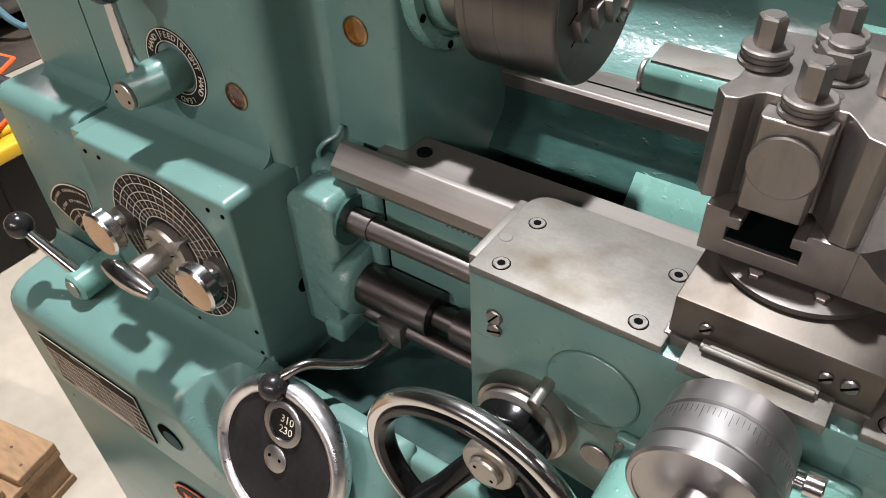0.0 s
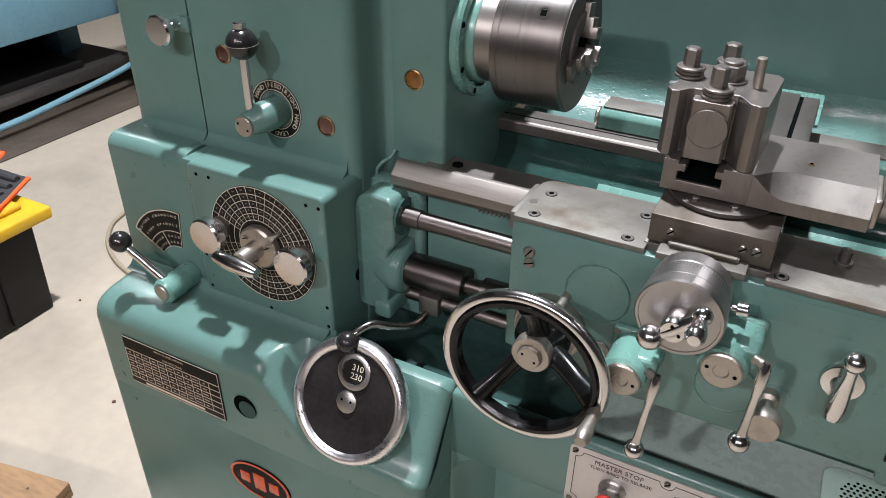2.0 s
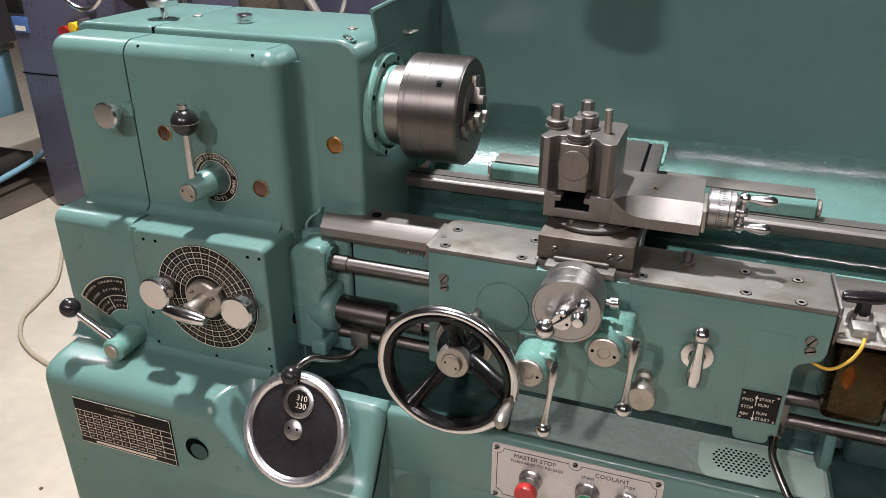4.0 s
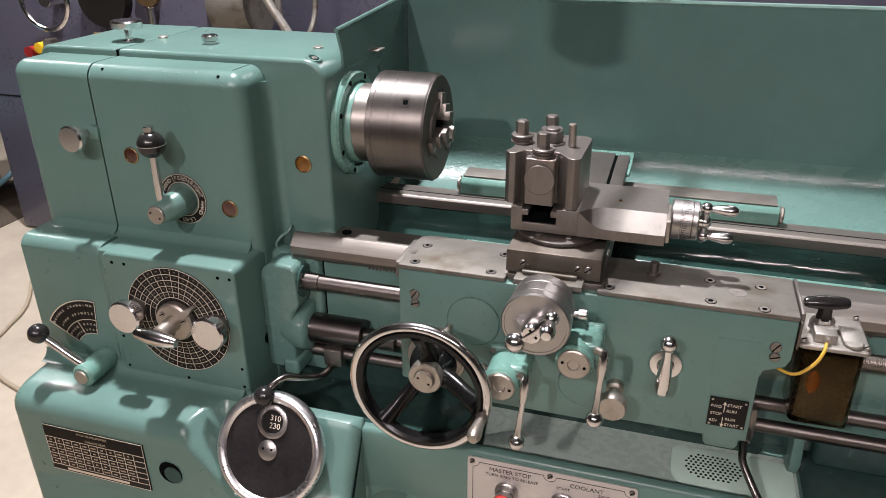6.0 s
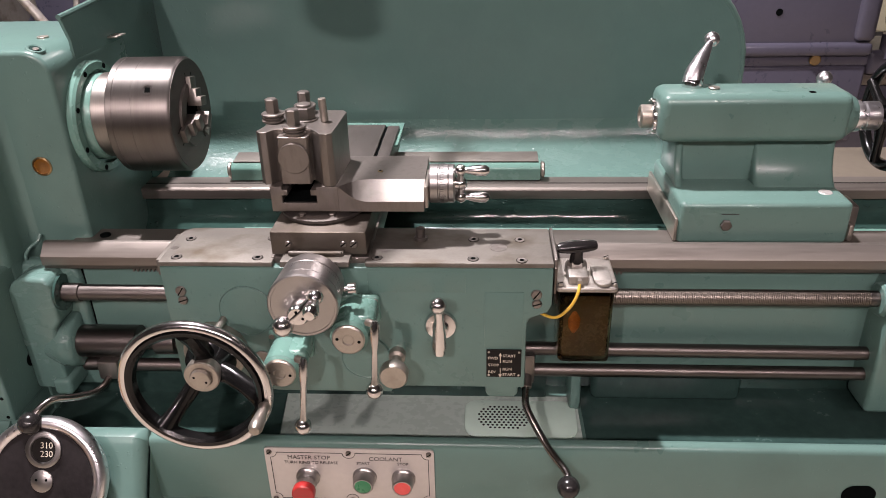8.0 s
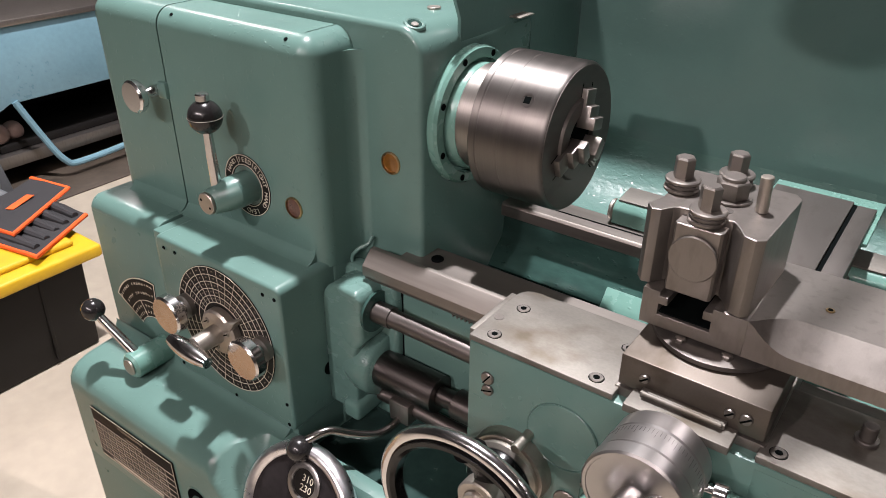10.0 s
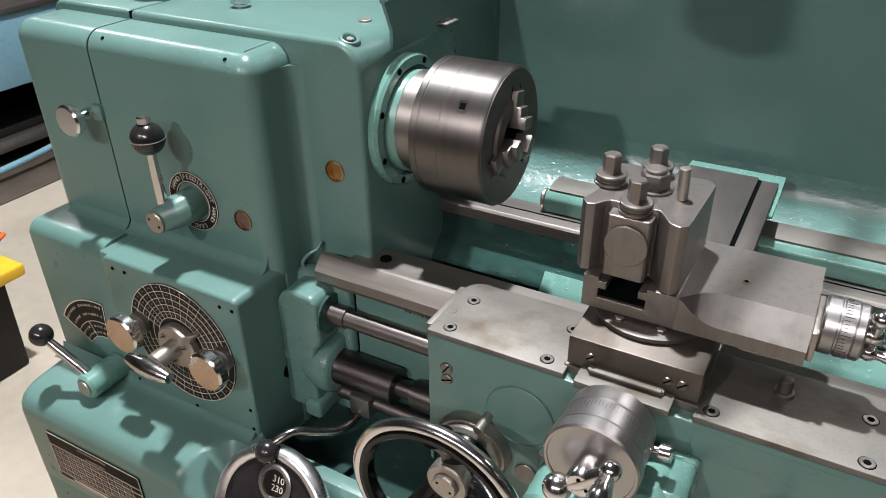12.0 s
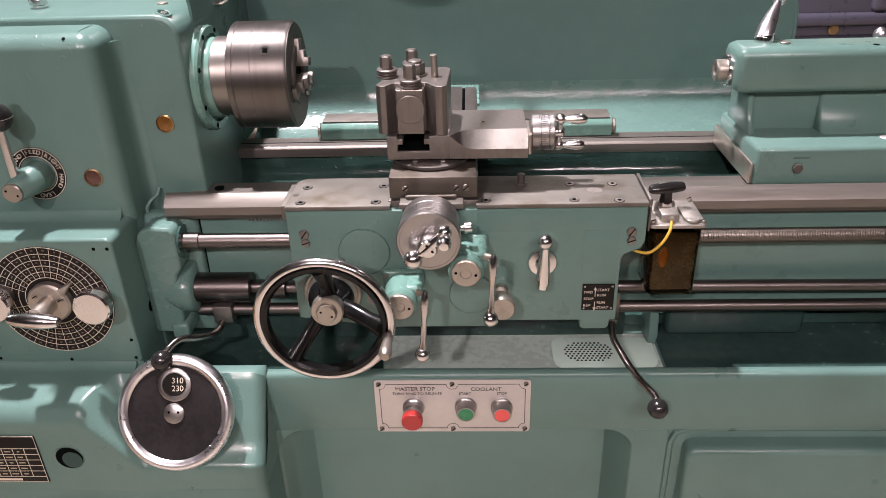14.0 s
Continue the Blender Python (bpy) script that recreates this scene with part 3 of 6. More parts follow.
for co in ((-0.446, 0.46, 0.925), (-0.500, 0.46, 0.93), (-0.446, 0.46, 0.80), (-0.500, 0.46, 0.80)):
    drum.verts.new(co)
bmesh.ops.convex_hull(drum, input=drum.verts)
part("boss", drum, GREEN_THICK, bl, "", 60)
part("boss", disc(0.028, 0.038, frm((-0.492, 0.424, 0.964), (1, 0, 0)), 0.007), GREEN, bl)
part("dark_bush", turn([(0.0285, 0), (0.0285, 0.004), (0.015, 0.004)], frm((-0.4555, 0.424, 0.964), (1, 0, 0)), 32), OILY_SHADED, bl)
part("back_flange", prism([(-0.545, 0.775), (-0.545, 0.868), (-0.538, 0.880), (-0.533, 0.900), (-0.538, 0.925), (-0.540, 0.985), (-0.520, 1.006), (-0.450, 1.006), (-0.432, 0.985), (-0.432, 0.775)], 0.440, 0.470, "y", 0.008, 3), GREEN_THICK, bl)
part("foot_lug", box(-0.492, -0.462, 0.388, 0.45, 0.792, 0.822, 0.007, 3), GREEN_THICK, bl)
part("oil_pipe", tube(smooth_path([(-0.512, 0.452, 0.995), (-0.515, 0.450, 1.012), (-0.508, 0.456, 1.024), (-0.500, 0.466, 1.030), (-0.497, 0.473, 1.040)]), 0.0030, 10), GREEN_THICK, bl)

br = thing("leadscrew_bracket", (0.8125, 0.43, 0.79), BRACKET_LABEL, "lathe bracket")
part("body", prism([(0.778, 0.775), (0.775, 0.985), (0.785, 0.998), (0.84, 0.998), (0.86, 0.98), (0.86, 0.775)], 0.395, 0.46, "y", 0.010, 3), GREEN, br)
part("boss", disc(0.026, 0.02, frm((0.768, 0.424, 0.962), (1, 0, 0)), 0.004), GREEN, br)
for z in (0.80, 0.885):
    slot_screw((0.822, 0.395, z), br, FRONT, 0.007, NICKEL)

ls = thing("leadscrew", (0.2, 0.424, 0.963), "oiled steel leadscrew along the bed", "leadscrew")
part("plain_shank", merge(rod((-0.46, 0.424, 0.964), (-0.20, 0.424, 0.9635), 0.0125), rod((-0.478, 0.424, 0.964), (-0.425, 0.424, 0.964), 0.0145)), ROD, ls)
th = []
x = 0.30
while x < 0.755:
    th += [(0.0125, x), (0.0125, x + 0.0011), (0.0113, x + 0.0015), (0.0113, x + 0.0022)]
    x += 0.0026
part("thread", turn([(r, h) for r, h in th], frm((0, 0.424, 0.963), (1, 0, 0)), 20), THREAD, ls, "finely threaded steel")
part("end_journal", rod((0.755, 0.424, 0.963), (0.79, 0.424, 0.963), 0.012), ROD, ls)
part("sleeve", merge(rod((-0.452, 0.428, 0.872), (-0.352, 0.428, 0.872), 0.0262), rod((-0.352, 0.428, 0.872), (-0.325, 0.428, 0.872), 0.013),
                     rod((-0.325, 0.428, 0.872), (-0.292, 0.428, 0.872), 0.020)), SLEEVE, ls, "black oxide shear-pin sleeve")
fr = thing("feed_rod", (0.2, 0.428, 0.868), "oiled plain steel feed rod along the bed", "feed rod", "rods along the bed")
part("shaft", rod((-0.30, 0.428, 0.870), (0.79, 0.428, 0.864), 0.0105), ROD, fr)
cr = thing("control_rod", (0.2, 0.424, 0.83), "plain steel start control rod along the bed", "control rod", "rods along the bed")
part("shaft", rod((-0.45, 0.424, 0.830), (0.78, 0.424, 0.829), 0.0105), ROD, cr)


def ball_lever(name, at, pts, radii, c, r, label, block):
    e = thing(name, at, label, "lever", "start levers")
    part("clamp_block", block, STEEL_DARK, e)
    part("bar", tube(smooth_path(pts), radii), BAR_STEEL, e, "bent dark bright-steel bar")
    part("ball_knob", ball(c, r), BAKELITE, e, "black bakelite ball")
    return e


ball_lever("start_lever", (-0.40, 0.42, 0.815), [(-0.407, 0.410, 0.816), (-0.409, 0.392, 0.811), (-0.413, 0.368, 0.815), (-0.430, 0.342, 0.826), (-0.447, 0.318, 0.840), (-0.460, 0.298, 0.836), (-0.466, 0.288, 0.827)],
           0.0058, (-0.468, 0.284, 0.823), 0.0170, "bent chrome start lever with black ball, beside the bracket",
           box(-0.422, -0.388, 0.405, 0.442, 0.812, 0.846, 0.004))
ball_lever("start_lever", (0.262, 0.42, 0.83), [(0.262, 0.410, 0.828), (0.260, 0.385, 0.812), (0.262, 0.365, 0.797), (0.290, 0.325, 0.762), (0.316, 0.290, 0.745), (0.318, 0.278, 0.738)],
           0.0058, (0.318, 0.268, 0.736), 0.0165, "bent chrome start lever with black ball, beside the apron",
           merge(box(0.250, 0.274, 0.405, 0.442, 0.814, 0.868, 0.004), rod((0.262, 0.412, 0.830), (0.261, 0.392, 0.818), 0.0085)))

# ---- headstock ----
hs = thing("headstock", (-0.68, 0.56, 0.79), "glossy green enamelled lathe headstock with levers and oil sights", "headstock")
hs_arc = [(-0.418 - 0.035 + 0.035 * math.sin(radians(a)), 1.320 - 0.035 + 0.035 * math.cos(radians(a))) for a in range(0, 91, 15)]
part("body", prism([(-0.7935, 1.25), (-0.7935, 1.320)] + hs_arc + [(-0.418, 0.735), (-0.60, 0.735), (-0.60, 1.25)], 0.478, 0.725, "y", 0.007, 3), GREEN, hs)
part("end_cover_top", box(-0.954, -0.7965, 0.478, 0.725, 1.25, 1.320, 0.005, 3, (("x0z1", 0.02, 4),)), GREEN, hs)
part("front_cover", rounded_cover(-0.7935, -0.5195, 0.402, 0.60, 1.010, 1.308, 0.0, 0.024, 0.026), GREEN, hs)
part("end_cover", rounded_cover(-0.954, -0.7965, 0.402, 0.60, 1.010, 1.308, 0.026, 0.0, 0.026), GREEN, hs)
part("seam", box(-0.7975, -0.7925, 0.4045, 0.60, 1.02, 1.3055, 0, 2, (("y0z1", 0.028, 10),)), DARK, hs)
part("seam", box(-0.7975, -0.7925, 0.481, 0.72, 1.24, 1.3175, 0, 2), DARK, hs)
part("blend", prism([(-0.528, 0.456)] + [(-0.5196 + 0.022 - 0.022 * math.cos(radians(a)), 0.4785 - 0.022 + 0.022 * math.sin(radians(a))) for a in range(0, 91, 15)] + [(-0.4976, 0.50), (-0.53, 0.50)], 0.735, 1.284, "z", 0), GREEN, hs)
part("lower_neck", box(-0.60, -0.5205, 0.420, 0.48, 0.735, 1.012, 0.004, 3), GREEN, hs)
for fx0, fx1 in ((-0.925, -0.7965), (-0.7935, -0.534)):
    part("cover_fillet", fillet(0.4032, 1.0192, 0.020, fx0, fx1), GREEN, hs)
for fx, fy, fz in ((-0.560, 0.4105, 1.3010), (-0.770, 0.4105, 1.3010)):
    part("dowel_hole", disc(0.0026, 0.0012, frm((fx, fy, fz), (0, -0.6, 0.8)), 0.0002, 12), DARK, hs)
# The body's green, made lighter to carry the light on the cap.
flange = part("bearing_flange", turn([(0.0875, 0), (0.0875, 0.010), (0.0845, 0.014), (0.073, 0.015), (0.072, 0.007), (0.0675, 0.007), (0.067, 0.022), (0.0645, 0.026), (0.0, 0.026)], frm((-0.419, 0.575, 1.197), (1, 0, 0)), 72), GREEN_LIGHT, hs, "green bearing cap, painted lighter for the light on it")
for k in range(8):
    a = radians(22 + 45 * k)
    part("bolt_hole", disc(0.0042, 0.001, frm((-0.4042, 0.575 + 0.0795 * math.cos(a), 1.197 + 0.0795 * math.sin(a)), (1, 0, 0)), 0.0001, 14), DARK, flange)


def sight(at, r, mat, label):
    m = frm(at, FRONT)
    s = part("oil_sight", turn([(r * 1.1, 0), (r * 1.1, 0.0018), (r * 0.95, 0.0026), (r * 0.92, 0.001), (r * 0.92, 0)], m, 28), BRASS, hs, label)
    part("window", turn([(r * 0.93, 0.0004), (r * 0.6, 0.001), (0, 0.0012)], m, 24), mat, s)
    return s


sight((-0.466, 0.478, 1.150), 0.0135, material("amber_oil", (0.20, 0.085, 0.014), 0.12, 0.3, 0.5, 60, coat=0.5), "brass oil sight with amber oil")
sight((-0.565, 0.402, 1.089), 0.0135, material("red_brown_oil", (0.10, 0.045, 0.035), 0.15, 0.2, 0.5, 60, coat=0.5), "red-brown oil sight")
sight((-0.738, 0.402, 1.164), 0.0125, material("dark_red_oil", (0.05, 0.018, 0.012), 0.12, 0.0, 0.5, 60, coat=0.5), "dark red oil sight")

for cx, cy, r, h, nm in ((-0.470, 0.572, 0.0085, 0.004, "plug"), (-0.785, 0.592, 0.009, 0.004, "plug")):
    part(nm, disc(r, h, frm((cx, cy, 1.319), (0, 0, 1))), NICKEL, hs)
part("filler_cap", turn([(0.010, 0), (0.010, 0.006), (0.014, 0.008), (0.014, 0.015), (0.012, 0.017), (0, 0.017)], frm((-0.668, 0.562, 1.318), (0, 0, 1))), CHROME, hs)
part("top_knob", turn([(0.011, 0), (0.011, 0.003), (0.006, 0.004), (0.006, 0.022), (0.026, 0.024), (0.027, 0.034), (0.024, 0.037), (0, 0.037)], frm((-0.825, 0.552, 1.318), (0, 0, 1)), 36), CHROME, hs)
for lx, ly in ((-0.442, 0.498), (-0.44, 0.70)):
    tilt = (0.35, -0.15 if ly < 0.6 else 0.15, 1)
    b_ = part("bolt_pocket", turn([(0.0135, -0.001), (0.0120, 0.0016), (0.0100, 0.0020), (0.0085, 0.0010), (0.0080, -0.001)], frm((lx, ly, 1.3188), tilt), 24), GREEN, hs)
    part("pocket_floor", disc(0.0084, 0.001, frm((lx, ly, 1.3186), tilt), 0.0001, 20), OILY_SHADED, b_)
    part("bolt", disc(0.0048, 0.0018, frm((lx + 0.002, ly - 0.002, 1.3188), tilt), 0.0008, 6), STEEL_DARK, b_)

# feed selector lever on the headstock
SP = (-0.651, 0.402, 1.097)
ring_plate = part("selector_plate", turn([(0.0435, 0), (0.0435, 0.0012), (0.028, 0.0012), (0.028, 0)], frm(SP, FRONT), 48), PLATE_BLACK, hs, "round black selector plate with pale lettering")
rim = [turn([(a, 0.0012), (a, 0.0016), (b, 0.0016), (b, 0.0012)], frm(SP, FRONT), 48) for a, b in ((0.0432, 0.0422), (0.0300, 0.0290))]
part("plate_border", merge(*rim), ENGRAVED, ring_plate)


def arc_text(body, size, radius, start, step, c, parent, name="lettering", mat=None):
    bms = []
    for i, ch in enumerate(body):
        if ch == " ":
            continue
        a = start - step * i
        m = frm(c, FRONT) @ Matrix.Rotation(radians(a - 90), 4, "Z") @ Matrix.Translation((0, radius, 0.0014))
        bms.append(text_bm(ch, size, m))
    return part(name, merge(*bms), mat or ENGRAVED, parent)


arc_text("FEED", 0.0095, 0.0362, 104, 10, SP, ring_plate)
arc_text("RIGHT HAND", 0.0095, 0.0362, 55, 10, SP, ring_plate)
arc_text("HAND", 0.0095, 0.0362, 155, 10, SP, ring_plate)
arc_text("LEAD SCREW", 0.0095, 0.0362, -65 + 0, 10, SP, ring_plate)
for a in (112, 64):
    b_ = box(-0.0004, 0.0004, 0.029, 0.0432, 0.0012, 0.0016, 0)
    b_.transform(frm(SP, FRONT) @ Matrix.Rotation(radians(a - 90), 4, "Z"))
    part("divider", b_, ENGRAVED, ring_plate)
arm = bmesh.new()
for (cx_, cz_), r_, y0_, y1_ in (((-0.648, 1.097), 0.0225, 0.404, 0.372), ((-0.662, 1.090), 0.0165, 0.390, 0.345)):
    for k in range(24):
        for y_ in (y0_, y1_):
            arm.verts.new((cx_ + r_ * math.cos(2 * math.pi * k / 24), y_, cz_ + r_ * math.sin(2 * math.pi * k / 24)))
bmesh.ops.convex_hull(arm, input=arm.verts)
soften(arm, 0.0025, 2, 0.8)
sel = part("selector_arm", arm, GREEN, hs)
cap = part("pivot_cap", disc(0.015, 0.005, frm((-0.662, 0.345, 1.090), FRONT), 0.001), NICKEL, sel)
for dx in (-0.008, 0.008):
    part("pin_hole", disc(0.0018, 0.0006, frm((-0.662 + dx, 0.340, 1.090 - 0.5 * dx), FRONT), 0.0001, 12), DARK, cap)
part("lever_bar", tube([(-0.663, 0.362, 1.10), (-0.662, 0.360, 1.15), (-0.661, 0.359, 1.19)], [0.0075, 0.0065, 0.0055]), CHROME, sel)
part("ball_knob", ball((-0.661, 0.359, 1.202), 0.0215), BAKELITE, sel, "black bakelite ball")
part("ball_seam", turn([(0.0216, -0.0004), (0.0219, 0), (0.0216, 0.0004)], frm((-0.661, 0.359, 1.202), (0, 0, 1)), 32), NICKEL, sel)
part("ball_cap", disc(0.0085, 0.010, frm((-0.661, 0.359, 1.2215), (0, 0, 1)), 0.0015), CHROME, sel)
part("side_knob", turn([(0.0085, 0), (0.0085, 0.012), (0.006, 0.016), (0.006, 0.026), (0.021, 0.030), (0.0225, 0.033), (0.0225, 0.040), (0.020, 0.043), (0, 0.0435)], frm((-0.818, 0.403, 1.195), FRONT), 36), CHROME, hs, "round polished knob")
part("knob_lug", box(-0.812, -0.792, 0.396, 0.41, 1.186, 1.210, 0.004), GREEN, hs)

# chuck
BACKPLATE = material("bright_turned_steel", (0.36, 0.335, 0.31), 0.46, 1, 0.10, 70, 0.05, 300, 0, 0.05, (1, 0.06, 0.06), lathe_turned=0.6)
chuck = thing("chuck", (-0.32, 0.575, 1.20), "round three-jaw steel lathe chuck on the spindle nose", "chuck")
MC = frm((0, 0.575, 1.20), (1, 0, 0))
part("backplate", turn([(0.0, -0.394), (0.064, -0.394), (0.0655, -0.392), (0.0655, -0.358), (0.0, -0.358)], MC, 64), BACKPLATE, chuck, "bright turned backplate")
part("body", turn([(0.0, -0.360), (0.0868, -0.360), (0.088, -0.3585), (0.088, -0.351), (0.0872, -0.3502), (0.0872, -0.349), (0.088, -0.3482), (0.088, -0.322), (0.0876, -0.3215), (0.0876, -0.3205), (0.088, -0.320), (0.088, -0.268), (0.086, -0.265), (0.084, -0.264), (0, -0.264)], MC, 96), STEEL_TURNED, chuck)
# Darker steel than the body, painting in the dark surroundings it reflects.
part("front_face", turn([(0.0842, -0.2640), (0.0842, -0.2634), (0.050, -0.2634), (0.048, -0.2600), (0.040, -0.2595), (0.030, -0.2600), (0.026, -0.2660)], MC, 72), PLATE_STEEL, chuck, "machined front face with its dark reflection painted in")
part("bore", disc(0.0262, 0.001, frm((-0.2645, 0.575, 1.20), (1, 0, 0)), 0.0002), DARK, chuck)
for k in range(3):
    m = Matrix.Translation((0, 0.575, 1.20)) @ Matrix.Rotation(radians(80 + 120 * k), 4, "X")
    j = prism([(-0.272, 0.014), (-0.242, 0.014), (-0.242, 0.028), (-0.249, 0.028), (-0.249, 0.040), (-0.256, 0.040), (-0.256, 0.058), (-0.272, 0.058)], -0.0115, 0.0115, "z", 0.001)
    j.transform(m)
    jaw = part("jaw", j, STEEL_DARK, chuck)
    for ws in (-1, 1):
        way = box(-0.2636, -0.2630, 0.030, 0.064, 0.0118 * ws - 0.0006, 0.0118 * ws + 0.0006, 0)
        way.transform(m)
        part("slot_edge", way, DARK, jaw)
    m = Matrix.Translation((0, 0.575, 1.20)) @ Matrix.Rotation(radians(20 + 120 * k), 4, "X")
    ks = turn([(0.0085, 0.0), (0.0085, 0.0012), (0.0062, 0.0012), (0.0058, 0.0004)], frm((-0.296, 0.0872, 0), (0, 1, 0)), 24)
    ks.transform(m)
    k_ = part("key_socket", ks, STEEL_TURNED, chuck)
    hole = box(-0.3, -0.292, 0.0873, 0.0880, -0.004, 0.004, 0)
    hole.transform(m)
    part("square_hole", hole, DARK, k_)

# ---- feed gearbox ----
gb = thing("feed_gearbox", (-0.74, 0.45, 0.785), "green feed gearbox with thread dial and chrome knobs", "gearbox")
part("body", box(-0.7855, -0.524, 0.332, 0.60, 0.735, 1.018, 0.003, 2, (("x1z1", 0.008, 3),)), GREEN, gb)
part("end_cover", box(-0.950, -0.7885, 0.336, 0.60, 0.735, 1.020, 0.003, 2, (("y0z1", 0.022, 6), ("x0y0", 0.02, 5), ("x0z1", 0.022, 6))), GREEN, gb)
part("seam", box(-0.790, -0.784, 0.342, 0.50, 0.79, 1.010, 0, 2, (("y0z1", 0.02, 5),)), DARK, gb)
pad = part("front_pad", box(-0.772, -0.5225, 0.3245, 0.599, 0.790, 1.0195, 0.005, 4, (("x0z1", 0.012, 4), ("x1z1", 0.010, 4))), GREEN, gb)
for sx, sz in ((-0.752, 1.003), (-0.728, 1.003), (-0.552, 1.003), (-0.531, 1.003), (-0.531, 0.835), (-0.531, 0.80), (-0.64, 0.797), (-0.76, 0.80), (-0.76, 0.86)):
    part("screw", disc(0.0028, 0.0012, frm((sx, 0.3245, sz), FRONT), 0.0004, 12), DARK, pad)
part("side_hole", disc(0.011, 0.0012, frm((-0.5225, 0.400, 0.855), (1, 0, 0)), 0.0002, 20), DARK, gb)
DC = Vector((-0.640, 0.3243, 0.912))
plate = part("thread_dial", disc(0.0965, 0.0016, frm(DC, FRONT), 0.0003, 72), PLATE_BLACK, gb, "round black thread chart ruled in pale rings")
rings = [turn([(a, 0.0016), (a, 0.0020), (a - 0.0009, 0.0020), (a - 0.0009, 0.0016)], frm(DC, FRONT), 72) for a in (0.0962, 0.085, 0.0745, 0.064, 0.0535, 0.043)]
for k in range(32):
    a = 2 * math.pi * k / 32
    if k % 16 in (0, 15):
        continue
    b_ = box(-0.0003, 0.0003, 0.043, 0.0962, 0.0016, 0.0020, 0)
    b_.transform(frm(DC, FRONT) @ Matrix.Rotation(a + math.pi / 2, 4, "Z"))
    rings.append(b_)
part("chart_grid", merge(*rings), ENGRAVED, plate)
bars = []
rnd = random.Random(4)
for ri in (0.0482, 0.0587, 0.0692, 0.0797, 0.0905):
    for k in range(32):
        if k % 16 in (0, 14, 15):
            continue
        a = 2 * math.pi * (k + 0.5) / 32
        w = rnd.uniform(0.0012, 0.0026)
        b_ = box(-w, w, ri - 0.0010, ri + 0.0010, 0.0016, 0.0019, 0)
        b_.transform(frm(DC, FRONT) @ Matrix.Rotation(a + math.pi / 2, 4, "Z"))
        bars.append(b_)
tagged(part("chart_lettering", merge(*bars), DIM_ENTRY, plate), "fine worn chart figures", kind="stuff")
hub = part("selector_hub", turn([(0.034, 0), (0.034, 0.010), (0.031, 0.013), (0.014, 0.013), (0.013, 0.05), (0, 0.05)], frm(DC + Vector((0, -0.0016, 0.002)), FRONT), 40), NICKEL, gb)
part("pointer", prism([(-0.612, 0.928), (-0.598, 0.948), (-0.622, 0.938)], 0.309, 0.3225, "y", 0.001), NICKEL, hub)
for k in range(3):
    a = radians(20 + 120 * k)
    slot_screw(DC + Vector((0.023 * math.cos(a), -0.0145, 0.002 + 0.023 * math.sin(a))), hub, FRONT, 0.0042)
part("grip", tube([(-0.676 + 0.075 * t, 0.262, 0.917 - 0.006 * t) for t in [i / 10 for i in range(11)]],
                  [0.0035 + 0.0095 * math.sin(math.pi * (0.08 + 0.84 * i / 10)) ** 0.6 for i in range(11)], 18), CHROME, hub, "polished oval handle")
for kx, kz in ((-0.716, 0.924), (-0.560, 0.919)):
    k_ = part("round_knob", turn([(0.016, 0), (0.016, 0.004), (0.012, 0.006), (0.012, 0.018), (0.027, 0.022), (0.029, 0.024), (0.029, 0.036), (0.0265, 0.039), (0, 0.0395)], frm((kx, 0.3227, kz), FRONT), 40), CHROME, gb, "polished round knob")
    part("collar", turn([(0.0175, 0), (0.0175, 0.008), (0.013, 0.010)], frm((kx, 0.3227, kz), FRONT), 28), STEEL_DARK, k_)

# speed lever and fan-shaped plate on the end cover


def fan_bm(r0, r1, a0, a1, c, y, d, k=16):
    pts = [(c[0] + r1 * math.cos(a), c[1] + r1 * math.sin(a)) for a in [radians(a0 + (a1 - a0) * i / k) for i in range(k + 1)]]
    pts += [(c[0] + r0 * math.cos(a), c[1] + r0 * math.sin(a)) for a in [radians(a1 + (a0 - a1) * i / k) for i in range(k + 1)]]
    return prism(pts, y - d, y, "y", 0)


FC = (-0.832, 0.800)
fan = part("speed_plate", fan_bm(0.045, 0.112, 83, 150, FC, 0.336, 0.0012), PLATE_BLACK, gb, "fan-shaped black speed plate")
part("plate_border", merge(fan_bm(0.110, 0.112, 83, 150, FC, 0.3348, 0.0004), fan_bm(0.073, 0.0742, 83, 150, FC, 0.3348, 0.0004), fan_bm(0.045, 0.046, 83, 150, FC, 0.3348, 0.0004),
                          fan_bm(0.045, 0.074, 116, 117, FC, 0.3348, 0.0004, 2), fan_bm(0.045, 0.112, 83, 83.8, FC, 0.3348, 0.0004, 2), fan_bm(0.045, 0.112, 149, 150, FC, 0.3348, 0.0004, 2)), ENGRAVED, fan)
arc_text("BEFORE CHANGING", 0.0064, 0.102, 147, 4.2, (FC[0], 0.336, FC[1]), fan)
arc_text("STOP SPINDLE", 0.0064, 0.086, 143, 5.0, (FC[0], 0.336, FC[1]), fan)
arc_text("OPEN", 0.0058, 0.064, 145, 7, (FC[0], 0.336, FC[1]), fan)
arc_text("SPEED", 0.0058, 0.053, 145, 7, (FC[0], 0.336, FC[1]), fan)
arc_text("BACK", 0.0058, 0.064, 108, 7, (FC[0], 0.336, FC[1]), fan)
arc_text("GEAR", 0.0058, 0.053, 108, 8, (FC[0], 0.336, FC[1]), fan)
lev = part("speed_lever", merge(rod((-0.815, 0.338, 0.800), (-0.815, 0.268, 0.800), 0.021, 32, 0.004), rod((-0.815, 0.29, 0.800), (-0.822, 0.285, 0.812), 0.016, 24, 0.002)), GREEN_LIGHT, gb, "light green lever boss")
